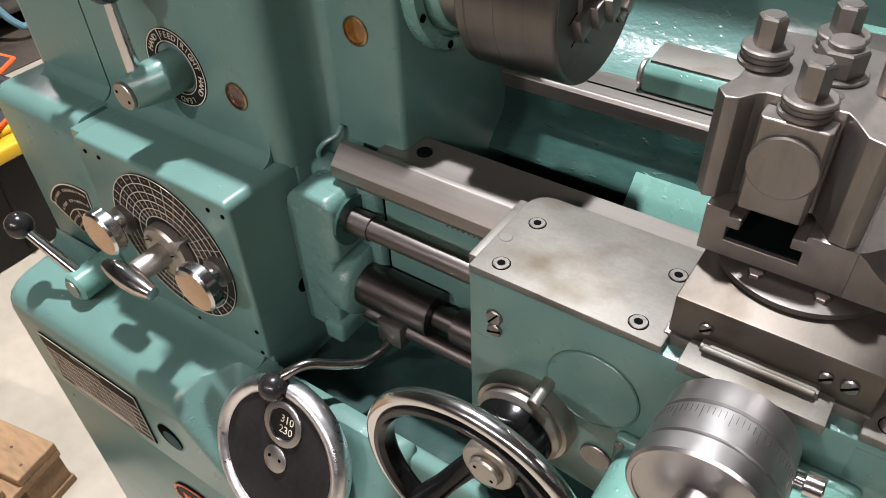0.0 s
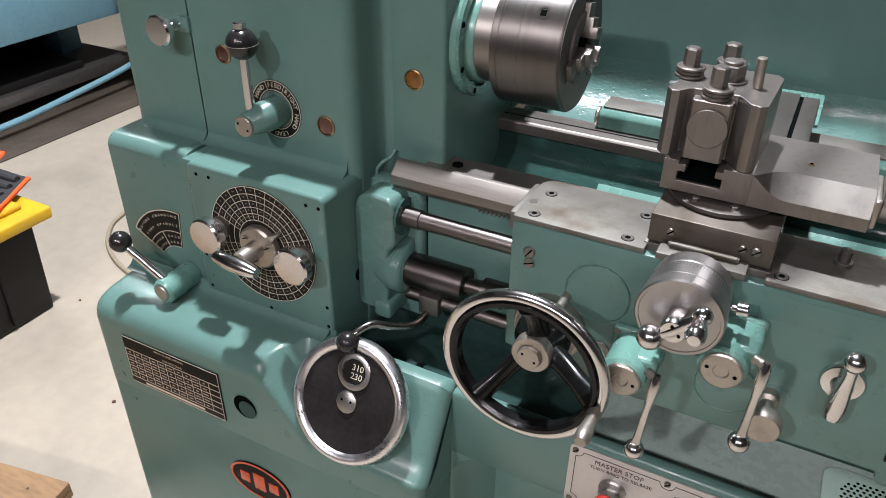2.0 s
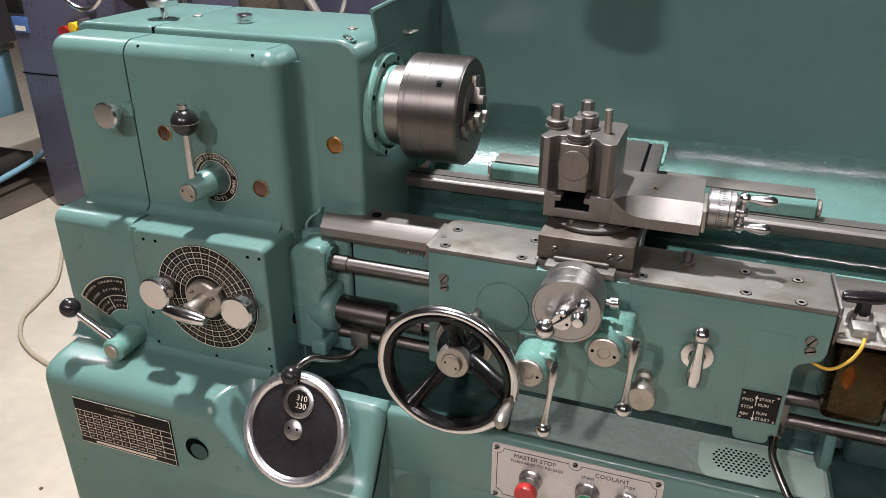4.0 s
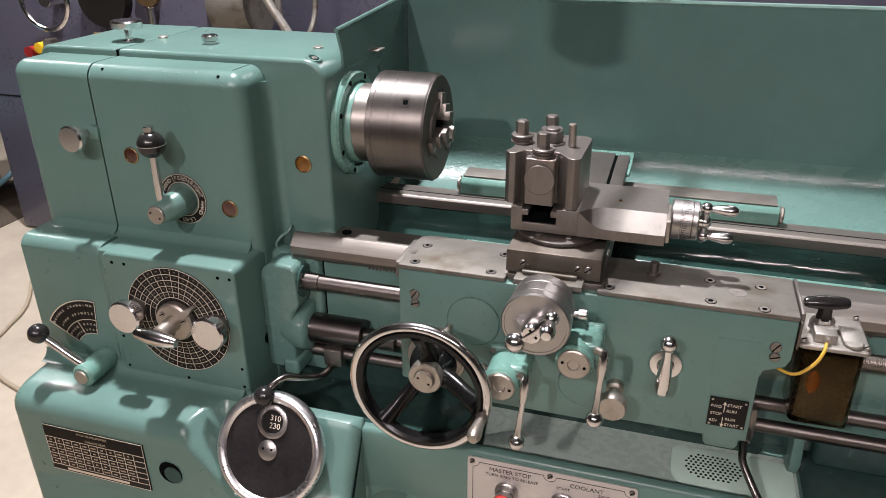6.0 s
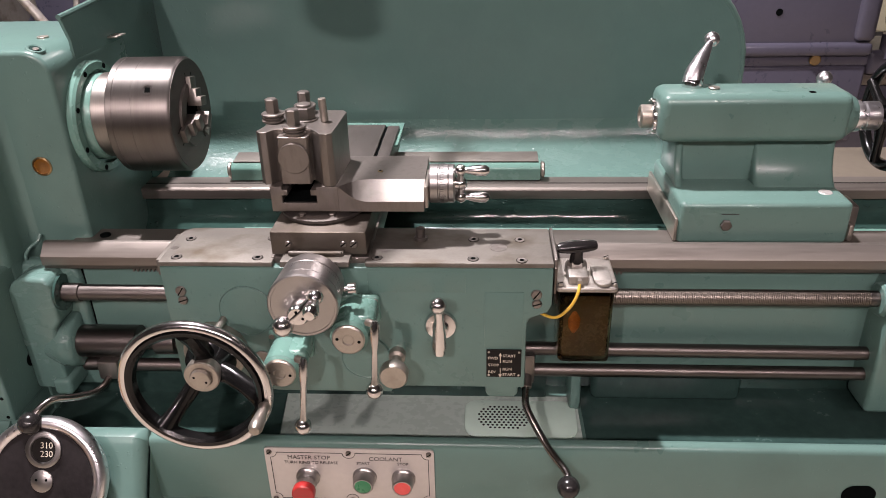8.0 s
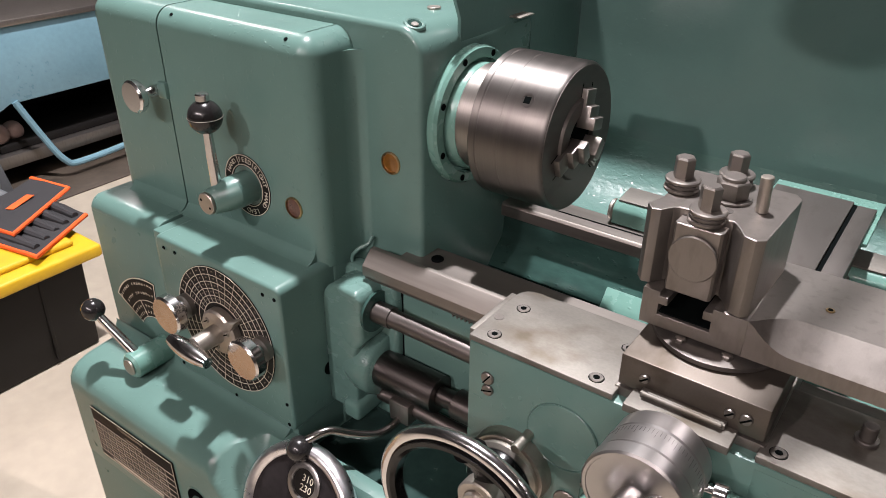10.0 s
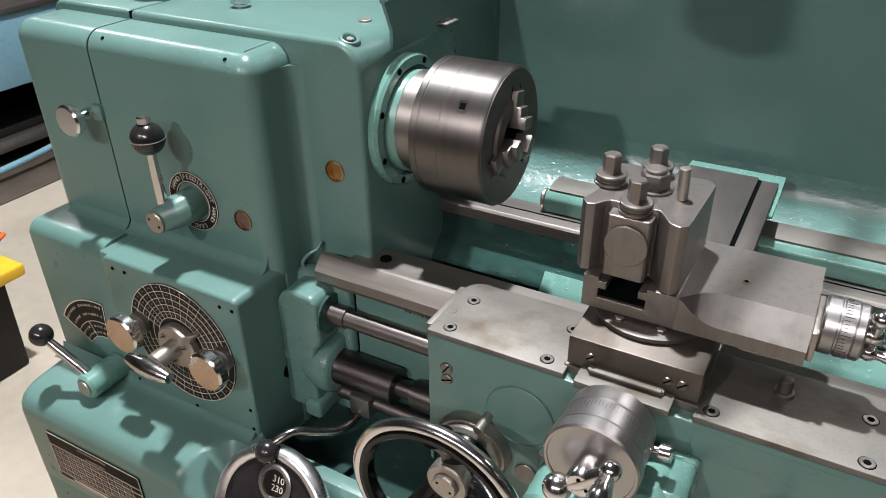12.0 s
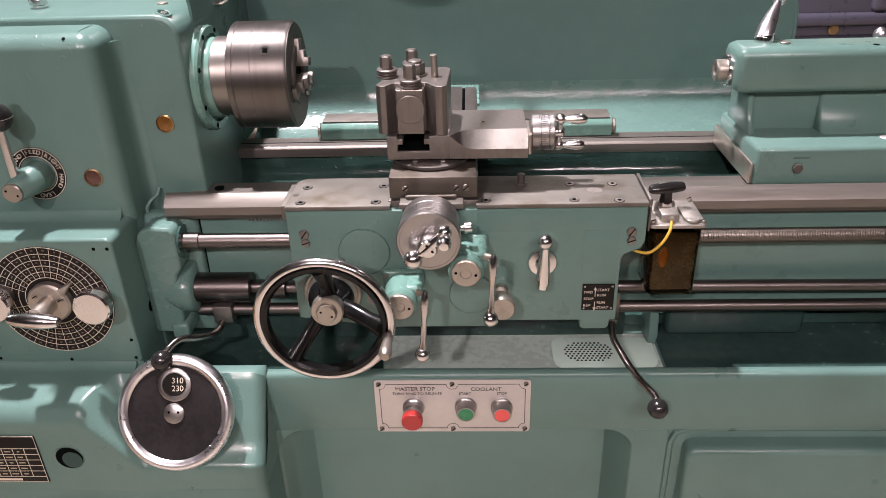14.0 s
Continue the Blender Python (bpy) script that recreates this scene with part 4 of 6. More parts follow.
part("lever_bar", tube([(-0.820, 0.285, 0.812), (-0.850, 0.278, 0.840), (-0.878, 0.272, 0.865)], [0.0085, 0.0075, 0.0065]), CHROME, lev)
part("ball_knob", ball((-0.888, 0.270, 0.874), 0.0175), BAKELITE, lev, "black bakelite ball")
part("boss_cap", disc(0.013, 0.003, frm((-0.815, 0.268, 0.800), FRONT), 0.001), NICKEL, lev)

# ---- plates on the base ----
pl = thing("pitch_chart", (-0.78, 0.225, 0.62), "black metal pitch chart riveted to the base", "name plate")
part("plate", box(-0.882, -0.676, 0.2235, 0.2258, 0.622, 0.720, 0.0004), PLATE_BLACK, pl)
gridl = [box(-0.881, -0.677, 0.2230, 0.2236, z, z + 0.0009, 0) for z in (0.622, 0.634, 0.646, 0.658, 0.670, 0.682, 0.694, 0.7191)]
gridl += [box(x, x + 0.0008, 0.2230, 0.2236, 0.634, 0.694, 0) for x in [-0.881, -0.862, -0.845, -0.827, -0.809, -0.791, -0.773, -0.755, -0.737, -0.719, -0.700]] + [box(-0.6778, -0.677, 0.2230, 0.2236, 0.622, 0.72, 0)]
part("chart_grid", merge(*gridl), ENGRAVED, pl)
ent = []
for iz in range(5):
    for ix in range(10):
        w = rnd.uniform(0.002, 0.0055)
        xx = -0.872 + ix * 0.018
        ent.append(box(xx - w, xx + w, 0.2231, 0.2236, 0.6390 + iz * 0.012, 0.6413 + iz * 0.012, 0))
tagged(part("chart_lettering", merge(*ent), ENTRY, pl), "fine worn chart figures", kind="stuff")
for body, tx, tz in (("PITCH IN MILLIMETRES", -0.78, 0.712), ("CHANGE GEAR", -0.775, 0.700)):
    part("lettering", text_bm(body, 0.0062, frm((tx, 0.2234, tz), FRONT)), ENTRY, pl)
part("footnote_bar", box(-0.85, -0.72, 0.2231, 0.2236, 0.6255, 0.630, 0), ENGRAVED, pl)
lg = thing("maker_badge", (-0.615, 0.225, 0.49), "oval orange and dark enamel badge on the base", "badge")
ov = turn([(0.062, 0), (0.062, 0.002), (0.059, 0.0032), (0, 0.0032)], None, 48)
ov.transform(frm((-0.625, 0.2262, 0.505), FRONT) @ Matrix.Diagonal((1, 0.62, 1, 1)))
part("plate", ov, PLATE_BLACK, lg)
rm = turn([(0.062, 0.003), (0.062, 0.0042), (0.057, 0.0042), (0.057, 0.003)], None, 48)
rm.transform(frm((-0.625, 0.2262, 0.505), FRONT) @ Matrix.Diagonal((1, 0.62, 1, 1)))
part("rim", rm, ORANGE, lg)
for ex, wx, wz in ((-0.030, 0.010, 0.011), (0.0, 0.012, 0.018), (0.030, 0.010, 0.011)):
    part("emblem_bar", box(-0.625 + ex - wx, -0.625 + ex + wx, 0.2218, 0.2235, 0.505 - wz, 0.505 + wz, 0.0012), ORANGE, lg)

# ---- speed setting wheel ----
a_ = radians(27)
WN = Vector((0, -math.cos(a_), math.sin(a_)))
WC = Vector((-0.452, 0.2644, 0.737))
sw = thing("speed_wheel", WC, "chrome rimmed speed wheel with black face on the slanted boss", "hand wheel")
MW = frm(WC, WN)
part("shaft", disc(0.05, 0.03, frm(WC - WN * 0.03, WN)), STEEL_DARK, sw)
part("rim", turn([(0.070, -0.004), (0.088, -0.006), (0.0925, -0.001), (0.0945, 0.006), (0.0940, 0.012), (0.091, 0.018), (0.087, 0.0205), (0.083, 0.0205), (0.078, 0.0175), (0.0755, 0.014)], MW, 80), POLISHED_ALLOY, sw, "polished bright rim")
part("face", turn([(0.077, 0.0125), (0.0758, 0.0155), (0.0, 0.0165)], MW, 64), LEATHER, sw, "matt black face")
part("centre_cap", turn([(0.0165, 0.016), (0.0165, 0.0185), (0.015, 0.0195), (0, 0.0195)], MW, 28), SATIN, sw)
for sx in (-1, 1):
    part("cap_pin", disc(0.002, 0.0006, MW @ Matrix.Translation((0.0075 * sx, 0.002, 0.0194)), 0.0001, 10), DARK, sw)
MI = MW @ Matrix.Translation((0.002, 0.046, 0))
part("window_ring", turn([(0.027, 0.016), (0.027, 0.0185), (0.0255, 0.0195), (0.0195, 0.0195), (0.0185, 0.0175), (0.0185, 0.0155)], MI, 40), SATIN, sw)
wd = part("window", disc(0.0186, 0.0005, MI @ Matrix.Translation((0, 0, 0.0165)), 0.0001, 36), PLATE_BLACK, sw)
part("speed_figures", merge(text_bm("310", 0.0130, MI @ Matrix.Translation((0.0045, 0.0060, 0.0172))), text_bm("230", 0.0130, MI @ Matrix.Translation((0.0045, -0.0066, 0.0172)))), ENGRAVED, wd)

# ---- carriage: saddle and apron ----
sad = thing("saddle", (0.02, 0.40, 1.0), "ground steel lathe saddle across the ways", "saddle")
part("left_wing", box(-0.255, -0.095, 0.3445, 0.456, 1.0525, 1.060, 0.002, 2, (("x0y1", 0.02, 4),)), STEEL, sad)
part("right_wing", box(0.033, 0.289, 0.3445, 0.456, 1.0525, 1.060, 0.002), STEEL, sad)
part("bridge", box(-0.100, 0.037, 0.358, 0.70, 1.030, 1.062, 0.002), STEEL_DARK, sad)
part("wiper", box(-0.265, -0.256, 0.36, 0.445, 1.030, 1.055, 0.002), STEEL, sad)
part("wiper", box(0.290, 0.295, 0.35, 0.452, 1.030, 1.063, 0.0015), STEEL_DARK, sad)
for sx, sy in ((-0.233, 0.417), (-0.233, 0.359), (-0.118, 0.358), (-0.112, 0.419), (0.180, 0.417), (0.246, 0.416), (0.180, 0.357), (0.246, 0.353), (0.048, 0.359)):
    socket_screw((sx, sy, 1.060), sad)
part("plug", disc(0.0055, 0.0005, frm((-0.246, 0.388, 1.060), (0, 0, 1)), 0.0002), STEEL_DARK, sad)
part("oil_spot", disc(0.012, 0.0004, frm((0.215, 0.392, 1.060), (0, 0, 1)), 0.0002), STEEL_DARK, sad)
part("stop_stud", merge(rod((0.104, 0.418, 1.058), (0.104, 0.418, 1.078), 0.0065), rod((0.104, 0.418, 1.058), (0.104, 0.418, 1.064), 0.010)), PLATE_STEEL, sad)

ap = thing("apron", (0.02, 0.37, 0.853), "green enamelled lathe apron with levers and oil sights", "apron")
part("casting", prism([(-0.255, 0.862), (-0.255, 1.052), (0.289, 1.052), (0.289, 0.995), (0.284, 0.983), (0.272, 0.978), (0.258, 0.972), (0.255, 0.962), (0.255, 0.853), (0.245, 0.853), (0.245, 0.842), (0.240, 0.836), (0.203, 0.836), (0.198, 0.842), (0.198, 0.853), (0.06, 0.853), (0.06, 0.842), (-0.11, 0.842)], 0.345, 0.40, "y", 0.003), GREEN, ap)
part("bearing_boss", disc(0.040, 0.0016, frm((-0.140, 0.345, 0.982), FRONT), 0.002, 48), GREEN, ap)
part("bearing_boss", disc(0.036, 0.0016, frm((0.025, 0.345, 0.905), FRONT), 0.002, 48), GREEN, ap)
part("inset_panel", box(0.196, 0.250, 0.3444, 0.346, 0.925, 1.015, 0.0003), GREEN, ap)
part("inset_panel", box(0.035, 0.17, 0.3446, 0.346, 1.014, 1.046, 0.0002), GREEN, ap)
for sx, sz in ((-0.230, 1.014), (0.267, 1.012)):
    slot_screw((sx, 0.345, sz), ap, FRONT, 0.0076, STEEL_DARK, 55, "cover_screw")
    slot_screw((sx + 0.001, 0.3445, sz - 0.0145), ap, FRONT, 0.0068, STEEL_DARK, 20, "cover_screw")
ip = part("instruction_plate", box(0.199, 0.249, 0.3425, 0.3455, 0.874, 0.921, 0.0005), PLATE_BLACK, ap, "black start and stop instruction plate")
FP = 0.3427


def fwd_text(t, x, z, s=0.0080, al="LEFT"):
    return text_bm(t, s, frm((x, FP - 0.0003, z), FRONT), 1.0, al)


for body, tx, tz in (("FWD", 0.2010, 0.907), ("START", 0.2222, 0.911), ("RUN", 0.2222, 0.9015), ("STOP", 0.2015, 0.895), ("REV", 0.2015, 0.883), ("RUN", 0.2222, 0.888), ("START", 0.2222, 0.8785)):
    part("lettering", fwd_text(body, tx, tz, 0.0065), ENGRAVED, ip)
for z0_, z1_, zp in ((0.899, 0.913, 0.9165), (0.877, 0.890, 0.8735)):
    zb = z1_ - 0.002 if zp > z1_ else z0_ + 0.002
    part("arrow", merge(box(0.2185, 0.2195, FP - 0.0006, FP, z0_, z1_, 0), prism([(0.2165, zb), (0.219, zp), (0.2215, zb)], FP - 0.0007, FP, "y", 0)), ENGRAVED, ip)
for sx in (0.2025, 0.2455):
    for sz in (0.8775, 0.9175):
        part("rivet", disc(0.0018, 0.001, frm((sx, FP, sz), FRONT), 0.0004, 10), NICKEL, ip)


def apron_lever(hx, hz, lx, name, top, end, hub_y, mat_hub):
    """A green bracket with a round cap and a hanging chrome ball lever."""
    b = part(name, merge(box(hx - 0.030, hx + 0.034, 0.335, 0.347, hz - 0.018, hz + 0.028, 0.006, 3), rod((hx, 0.340, hz), (hx, hub_y + 0.004, hz), 0.026, 32, 0.004),
                         box(hx + 0.004, lx - 0.006, hub_y + 0.018, 0.342, hz - 0.004, hz + 0.024, 0.006, 3)), GREEN_LIGHT, ap, "light green lever bracket")
    c = part("hub_cap", turn([(0.022, 0), (0.022, 0.004), (0.020, 0.0055), (0.0085, 0.0055), (0.007, 0.0035), (0, 0.0035)], frm((hx, hub_y + 0.005, hz), FRONT), 36), mat_hub, b)
    for sx in (-0.0145, 0.0145):
        part("screw", disc(0.0022, 0.0008, frm((hx + sx, hub_y - 0.0005, hz - 0.002 * sx / 0.0145), FRONT), 0.0002, 10), DARK, b)
    for sx, sz in ((-0.024, 0.020), (0.028, 0.020)):
        part("screw", disc(0.0042, 0.0015, frm((hx + sx, 0.335, hz + sz), FRONT), 0.0005, 12), STEEL_DARK, b)
    top, end = Vector(top), Vector(end)
    d = (end - top).normalized()
    part("pivot_pin", rod(top + Vector((0.0, 0.004, 0.005)), top + Vector((-0.012, 0.012, 0.004)), 0.005), NICKEL, b)
    L = (end - top).length
    pts = [top - d * 0.012, top - d * 0.004, top + d * 0.012, top + d * 0.03, top + d * (L - 0.02), end]
    part("lever_bar", tube(pts, [0.0035, 0.006, 0.0062, 0.0042, 0.0044, 0.007]), CHROME, b)
    part("lever_ball", ball(end, 0.0115), CHROME, b, "polished steel ball")
    return b


apron_lever(0.017, 0.985, 0.055, "feed_lever", (0.056, 0.253, 1.012), (0.052, 0.240, 0.926), 0.268, NICKEL)
apron_lever(-0.083, 0.925, -0.043, "feed_lever", (-0.043, 0.255, 0.952), (-0.049, 0.240, 0.864), 0.274, NICKEL)
part("plunger_knob", turn([(0.012, 0), (0.012, 0.012), (0.008, 0.016), (0.008, 0.038), (0.019, 0.042), (0.020, 0.044), (0.020, 0.056), (0.018, 0.059), (0, 0.0595)], frm((0.071, 0.345, 0.912), FRONT), 36), NICKEL, ap, "round steel plunger knob")
gk = part("change_handle", turn([(0.023, 0), (0.023, 0.003), (0.021, 0.006), (0.012, 0.008), (0.010, 0.02), (0, 0.02)], frm((0.1345, 0.345, 0.962), FRONT), 36), CHROME, ap, "chrome half-nut handle")
part("handle_bar", tube([(0.133, 0.318, 0.932), (0.1335, 0.317, 0.945), (0.134, 0.316, 0.968), (0.1345, 0.313, 0.990), (0.134, 0.309, 1.008)], [0.0085, 0.0105, 0.0085, 0.0062, 0.006], 18, flat=1.1), CHROME, gk)
part("handle_ball", ball((0.134, 0.308, 1.015), 0.0118), CHROME, gk)
part("round_plug", disc(0.014, 0.003, frm((-0.128, 0.345, 0.900), FRONT), 0.001), STEEL_DARK, ap)

# carriage handwheel
HC = Vector((-0.193, 0.0, 0.917))
hw = thing("carriage_handwheel", (-0.193, 0.30, 0.917), "large chrome rimmed handwheel with black spokes on the apron", "hand wheel")
YR = 0.252
part("collar", turn([(0.046, 0), (0.046, 0.012), (0.044, 0.016), (0.040, 0.016), (0.040, 0.022), (0.036, 0.026), (0.03, 0.026), (0.03, 0.04), (0, 0.04)], frm((-0.193, 0.345, 0.917), FRONT), 48), NICKEL, hw, "steel graduated collar")
part("index_pin", rod((-0.176, 0.345, 0.968), (-0.176, 0.315, 0.968), 0.0055), NICKEL, hw)
ringb = tube([(HC.x + 0.0978 * math.cos(2 * math.pi * i / 72), YR, HC.z + 0.0978 * math.sin(2 * math.pi * i / 72)) for i in range(72)], 0.0080, 16, True)
part("rim", ringb, CHROME, hw, "polished chrome rim")
part("inner_rim", turn([(0.0925, 0.010), (0.0925, -0.006), (0.086, -0.010), (0.083, -0.006), (0.084, 0.006), (0.088, 0.010)], frm((HC.x, YR, HC.z), FRONT), 72), BLACK_GLOSS, hw, "black enamelled inner rim")
for k in range(3):
    a = radians(232 + 118 * k) if k < 2 else radians(88)
    d = Vector((math.cos(a), 0, math.sin(a)))
    part("spoke", tube([HC + d * 0.012 + Vector((0, 0.296, 0)), HC + d * 0.035 + Vector((0, 0.290, 0)), HC + d * 0.065 + Vector((0, 0.270, 0)), HC + d * 0.090 + Vector((0, YR + 0.002, 0))], [0.018, 0.0135, 0.0125, 0.0165], 18, flat=0.7), BLACK_GLOSS, hw, "black enamelled spoke")
part("boss", turn([(0.036, 0.0), (0.034, 0.012), (0.026, 0.022), (0.024, 0.03), (0.0, 0.03)], frm((HC.x, 0.318, HC.z), FRONT), 32), BLACK_GLOSS, hw)
nut = part("hub_nut", turn([(0.0215, 0.0), (0.0215, 0.012), (0.0245, 0.014), (0.0250, 0.030), (0.0235, 0.032), (0.0160, 0.032), (0.0150, 0.031), (0.0150, 0.036), (0.0135, 0.038), (0, 0.038)], frm((HC.x, 0.306, HC.z), FRONT), 40), NICKEL, hw)
for sx in (-1, 1):
    part("pin_hole", disc(0.0018, 0.0004, frm((HC.x + 0.008 * sx, 0.2681, HC.z - 0.004 * sx), FRONT), 0.0001, 10), DARK, nut)
HA = Vector((HC.x + 0.0965 * math.cos(radians(-13)), YR, HC.z + 0.0965 * math.sin(radians(-13))))
part("crank_grip", turn([(0.0055, 0), (0.0085, 0.004), (0.0065, 0.009), (0.0065, 0.012), (0.0075, 0.022), (0.0095, 0.040), (0.0095, 0.048), (0.0065, 0.054), (0, 0.056)], frm(HA + Vector((0, -0.007, 0)), FRONT), 24), NICKEL, hw, "turned steel crank grip")

# ---- cross slide, compound, toolpost ----
cs = thing("cross_slide", (-0.03, 0.5, 1.06), "ground steel cross slide with dial and ball crank", "cross slide")
part("slide", merge(box(-0.0965, 0.035, 0.3565, 0.80, 1.066, 1.100, 0.0015), box(-0.080, 0.018, 0.372, 0.74, 1.055, 1.07, 0.001)), SLIDE, cs)
part("wiper_plate", box(-0.080, 0.014, 0.330, 0.3563, 1.0600, 1.0685, 0.001), STEEL, cs)
part("gib_strip", merge(box(-0.072, 0.004, 0.3480, 0.3563, 1.0688, 1.0735, 0.0008), rod((-0.070, 0.3470, 1.0735), (0.002, 0.3470, 1.0735), 0.0022)), STEEL, cs)
for sx, r in ((-0.072, 0.0045), (0.004, 0.0045), (0.018, 0.0055)):
    slot_screw((sx, 0.3565, 1.083), cs, FRONT, r, STEEL_DARK, 40)
DM = frm((-0.034, 0.3215, 1.046), FRONT)
dx = part("micrometer_dial", turn([(0.028, 0.0), (0.038, 0.002), (0.0425, 0.005), (0.0432, 0.024), (0.0418, 0.026), (0.0440, 0.028), (0.0440, 0.050), (0.0425, 0.052), (0.0455, 0.054), (0.0455, 0.067), (0.0437, 0.069), (0.041, 0.069), (0.0405, 0.068), (0, 0.068)], DM, 72), SATIN, cs, "satin chrome graduated dial")
tick = []
for k in range(80):
    a = 2 * math.pi * k / 80
    b_ = box(-0.00012, 0.00012, 0.0440, 0.0442, 0.030, 0.036 if k % 5 else 0.040, 0)
    b_.transform(DM @ Matrix.Rotation(a, 4, "Z"))
    tick.append(b_)
part("graduations", merge(*tick), INK, dx)
part("dial_lock", turn([(0.004, 0), (0.004, 0.008), (0.0085, 0.009), (0.0085, 0.019), (0.0075, 0.020), (0, 0.020)], frm((0.007, 0.306, 1.040), (1, 0, 0.1)), 20), CHROME, dx)
XH = Vector((-0.034, 0.232, 1.047))
crank = part("ball_crank", merge(turn([(0.012, 0), (0.0135, 0.006), (0.0140, 0.024), (0.0115, 0.028), (0, 0.0285)], frm((-0.034, 0.2535, 1.047), FRONT), 28),
                                 tube([XH + Vector((-0.018, 0, -0.014)), XH, XH + Vector((0.020, 0, 0.020))], [0.0062, 0.0085, 0.0065])), CHROME, cs, "polished ball crank")
part("counter_ball", ball(XH + Vector((-0.0205, -0.003, -0.0155)), 0.0135), CHROME, crank)
part("crank_ball", ball(XH + Vector((0.0235, 0, 0.0245)), 0.0100), CHROME, crank)
part("grip", turn([(0.006, 0), (0.0062, 0.006), (0.0080, 0.014), (0.0100, 0.025), (0.0098, 0.031), (0.006, 0.037), (0, 0.038)], frm(XH + Vector((0.0235, -0.002, 0.0235)), (0, -1, -0.05)), 24), CHROME, crank)
for k in range(3):
    a = radians(100 + 120 * k)
    part("pin", disc(0.0018, 0.0006, frm((-0.034 + 0.007 * math.cos(a), 0.2252, 1.047 + 0.007 * math.sin(a)), FRONT), 0.0002, 10), DARK, crank)

tpr = thing("taper_guard", (0.02, 0.72, 1.03), "green and steel taper attachment behind the carriage", "taper attachment")
part("bar", prism([(0.700, 1.038), (0.700, 1.061), (0.708, 1.069), (0.745, 1.073), (0.745, 1.038)], -0.262, 0.295, "x", 0.003), GREEN_LIGHT, tpr)
part("top_strip", prism([(0.709, 1.0695), (0.709, 1.072), (0.748, 1.076), (0.748, 1.0735)], -0.258, 0.291, "x", 0.0005), STEEL, tpr)
for ex in (-0.268, 0.295):
    part("end_cap", disc(0.015, 0.007, frm((ex, 0.713, 1.054), (1, 0, 0)), 0.002), NICKEL, tpr)
part("green_plate", box(-0.086, 0.044, 0.70, 0.83, 1.1005, 1.106, 0.002), GREEN_LIGHT, tpr)
part("cover_strip", box(-0.082, 0.011, 0.53, 0.80, 1.1065, 1.111, 0.001), PLATE_STEEL, tpr)
part("cover_strip", box(0.0165, 0.038, 0.53, 0.79, 1.1065, 1.112, 0.001), PLATE_STEEL, tpr)
part("pivot_ring", turn([(0.030, 0), (0.030, 0.004), (0.0275, 0.005), (0.0275, 0.0)], frm((-0.018, 0.530, 1.111), (0, 0, 1)), 40), STEEL_DARK, tpr)
part("strip_gap", box(0.0105, 0.017, 0.53, 0.80, 1.1062, 1.1072, 0), DARK, tpr)

cp = thing("compound_slide", (0.0, 0.45, 1.10), "dark ground steel compound slide with graduated collar", "compound slide")
# The darker steel here paints in the shade beneath the compound.
part("swivel_base", turn([(0.0, 0), (0.058, 0), (0.060, 0.002), (0.060, 0.006), (0.050, 0.0085), (0, 0.0085)], frm((-0.036, 0.437, 1.1005), (0, 0, 1)), 64), PLATE_STEEL, cp)
part("lower_slide", box(-0.060, 0.100, 0.410, 0.50, 1.1095, 1.120, 0.001), STEEL_DARK, cp)
runout = bmesh.new()
sections = []
for k in range(15):
    x_ = -0.006 + 0.118 * k / 14 if k > 9 else -0.006 + 0.046 * k / 9
    u = min(1.0, max(0.0, (x_ + 0.004) / 0.040))
    u = 1 - (1 - u) ** 2.2
    sections.append([runout.verts.new((x_, y_, z_)) for y_, z_ in ((0.3965, 1.113), (0.3965, 1.150 - 0.022 * u - 0.0003), (0.3968 + 0.027 * u, 1.150), (0.520, 1.150), (0.520, 1.113))])
for a, b in zip(sections, sections[1:]):
    for k in range(5):
        runout.faces.new((a[k], a[(k + 1) % 5], b[(k + 1) % 5], b[k]))
runout.faces.new(sections[0]), runout.faces.new(sections[-1][::-1])
bmesh.ops.recalc_face_normals(runout, faces=runout.faces)
part("upper_slide", runout, STEEL_DARK, cp, "", 25)
part("slide_head", prism([(-0.100, 1.113), (-0.100, 1.150), (-0.084, 1.150), (-0.084, 1.1455), (-0.076, 1.1455), (-0.076, 1.137), (-0.084, 1.137), (-0.084, 1.126), (-0.036, 1.126), (-0.036, 1.137), (-0.044, 1.137), (-0.044, 1.1455), (-0.036, 1.1455), (-0.036, 1.150), (-0.006, 1.150), (-0.006, 1.113)], 0.396, 0.520, "y", 0.0008), STEEL_DARK, cp)
part("slot_floor", box(-0.085, -0.035, 0.400, 0.515, 1.1262, 1.1275, 0), DARK, cp)
for bx, by in ((-0.058, 0.394), (-0.016, 0.394)):
    part("swivel_bolt", disc(0.0055, 0.008, frm((bx, by, 1.104), (0, 0, 1)), 0.0008, 6), STEEL_DARK, cp)
oiler = part("oiler", disc(0.0040, 0.001, frm((0.046, 0.455, 1.150), (0, 0, 1)), 0.0004, 16), BRASS, cp)
part("oil_hole", disc(0.0022, 0.0014, frm((0.046, 0.455, 1.150), (0, 0, 1)), 0.0002, 14), DARK, oiler)
part("end_plate", box(0.112, 0.118, 0.400, 0.47, 1.116, 1.148, 0.002), NICKEL, cp)
cd = part("graduated_collar", turn([(0.026, 0), (0.0275, 0.002), (0.0275, 0.012), (0.0265, 0.013), (0.0265, 0.0145), (0.0275, 0.0155), (0.0275, 0.026), (0.026, 0.027), (0.027, 0.028), (0.027, 0.034), (0.025, 0.036), (0, 0.036)], frm((0.118, 0.434, 1.140), (1, 0, 0)), 48), SATIN, cp, "satin graduated collar")
tick = []
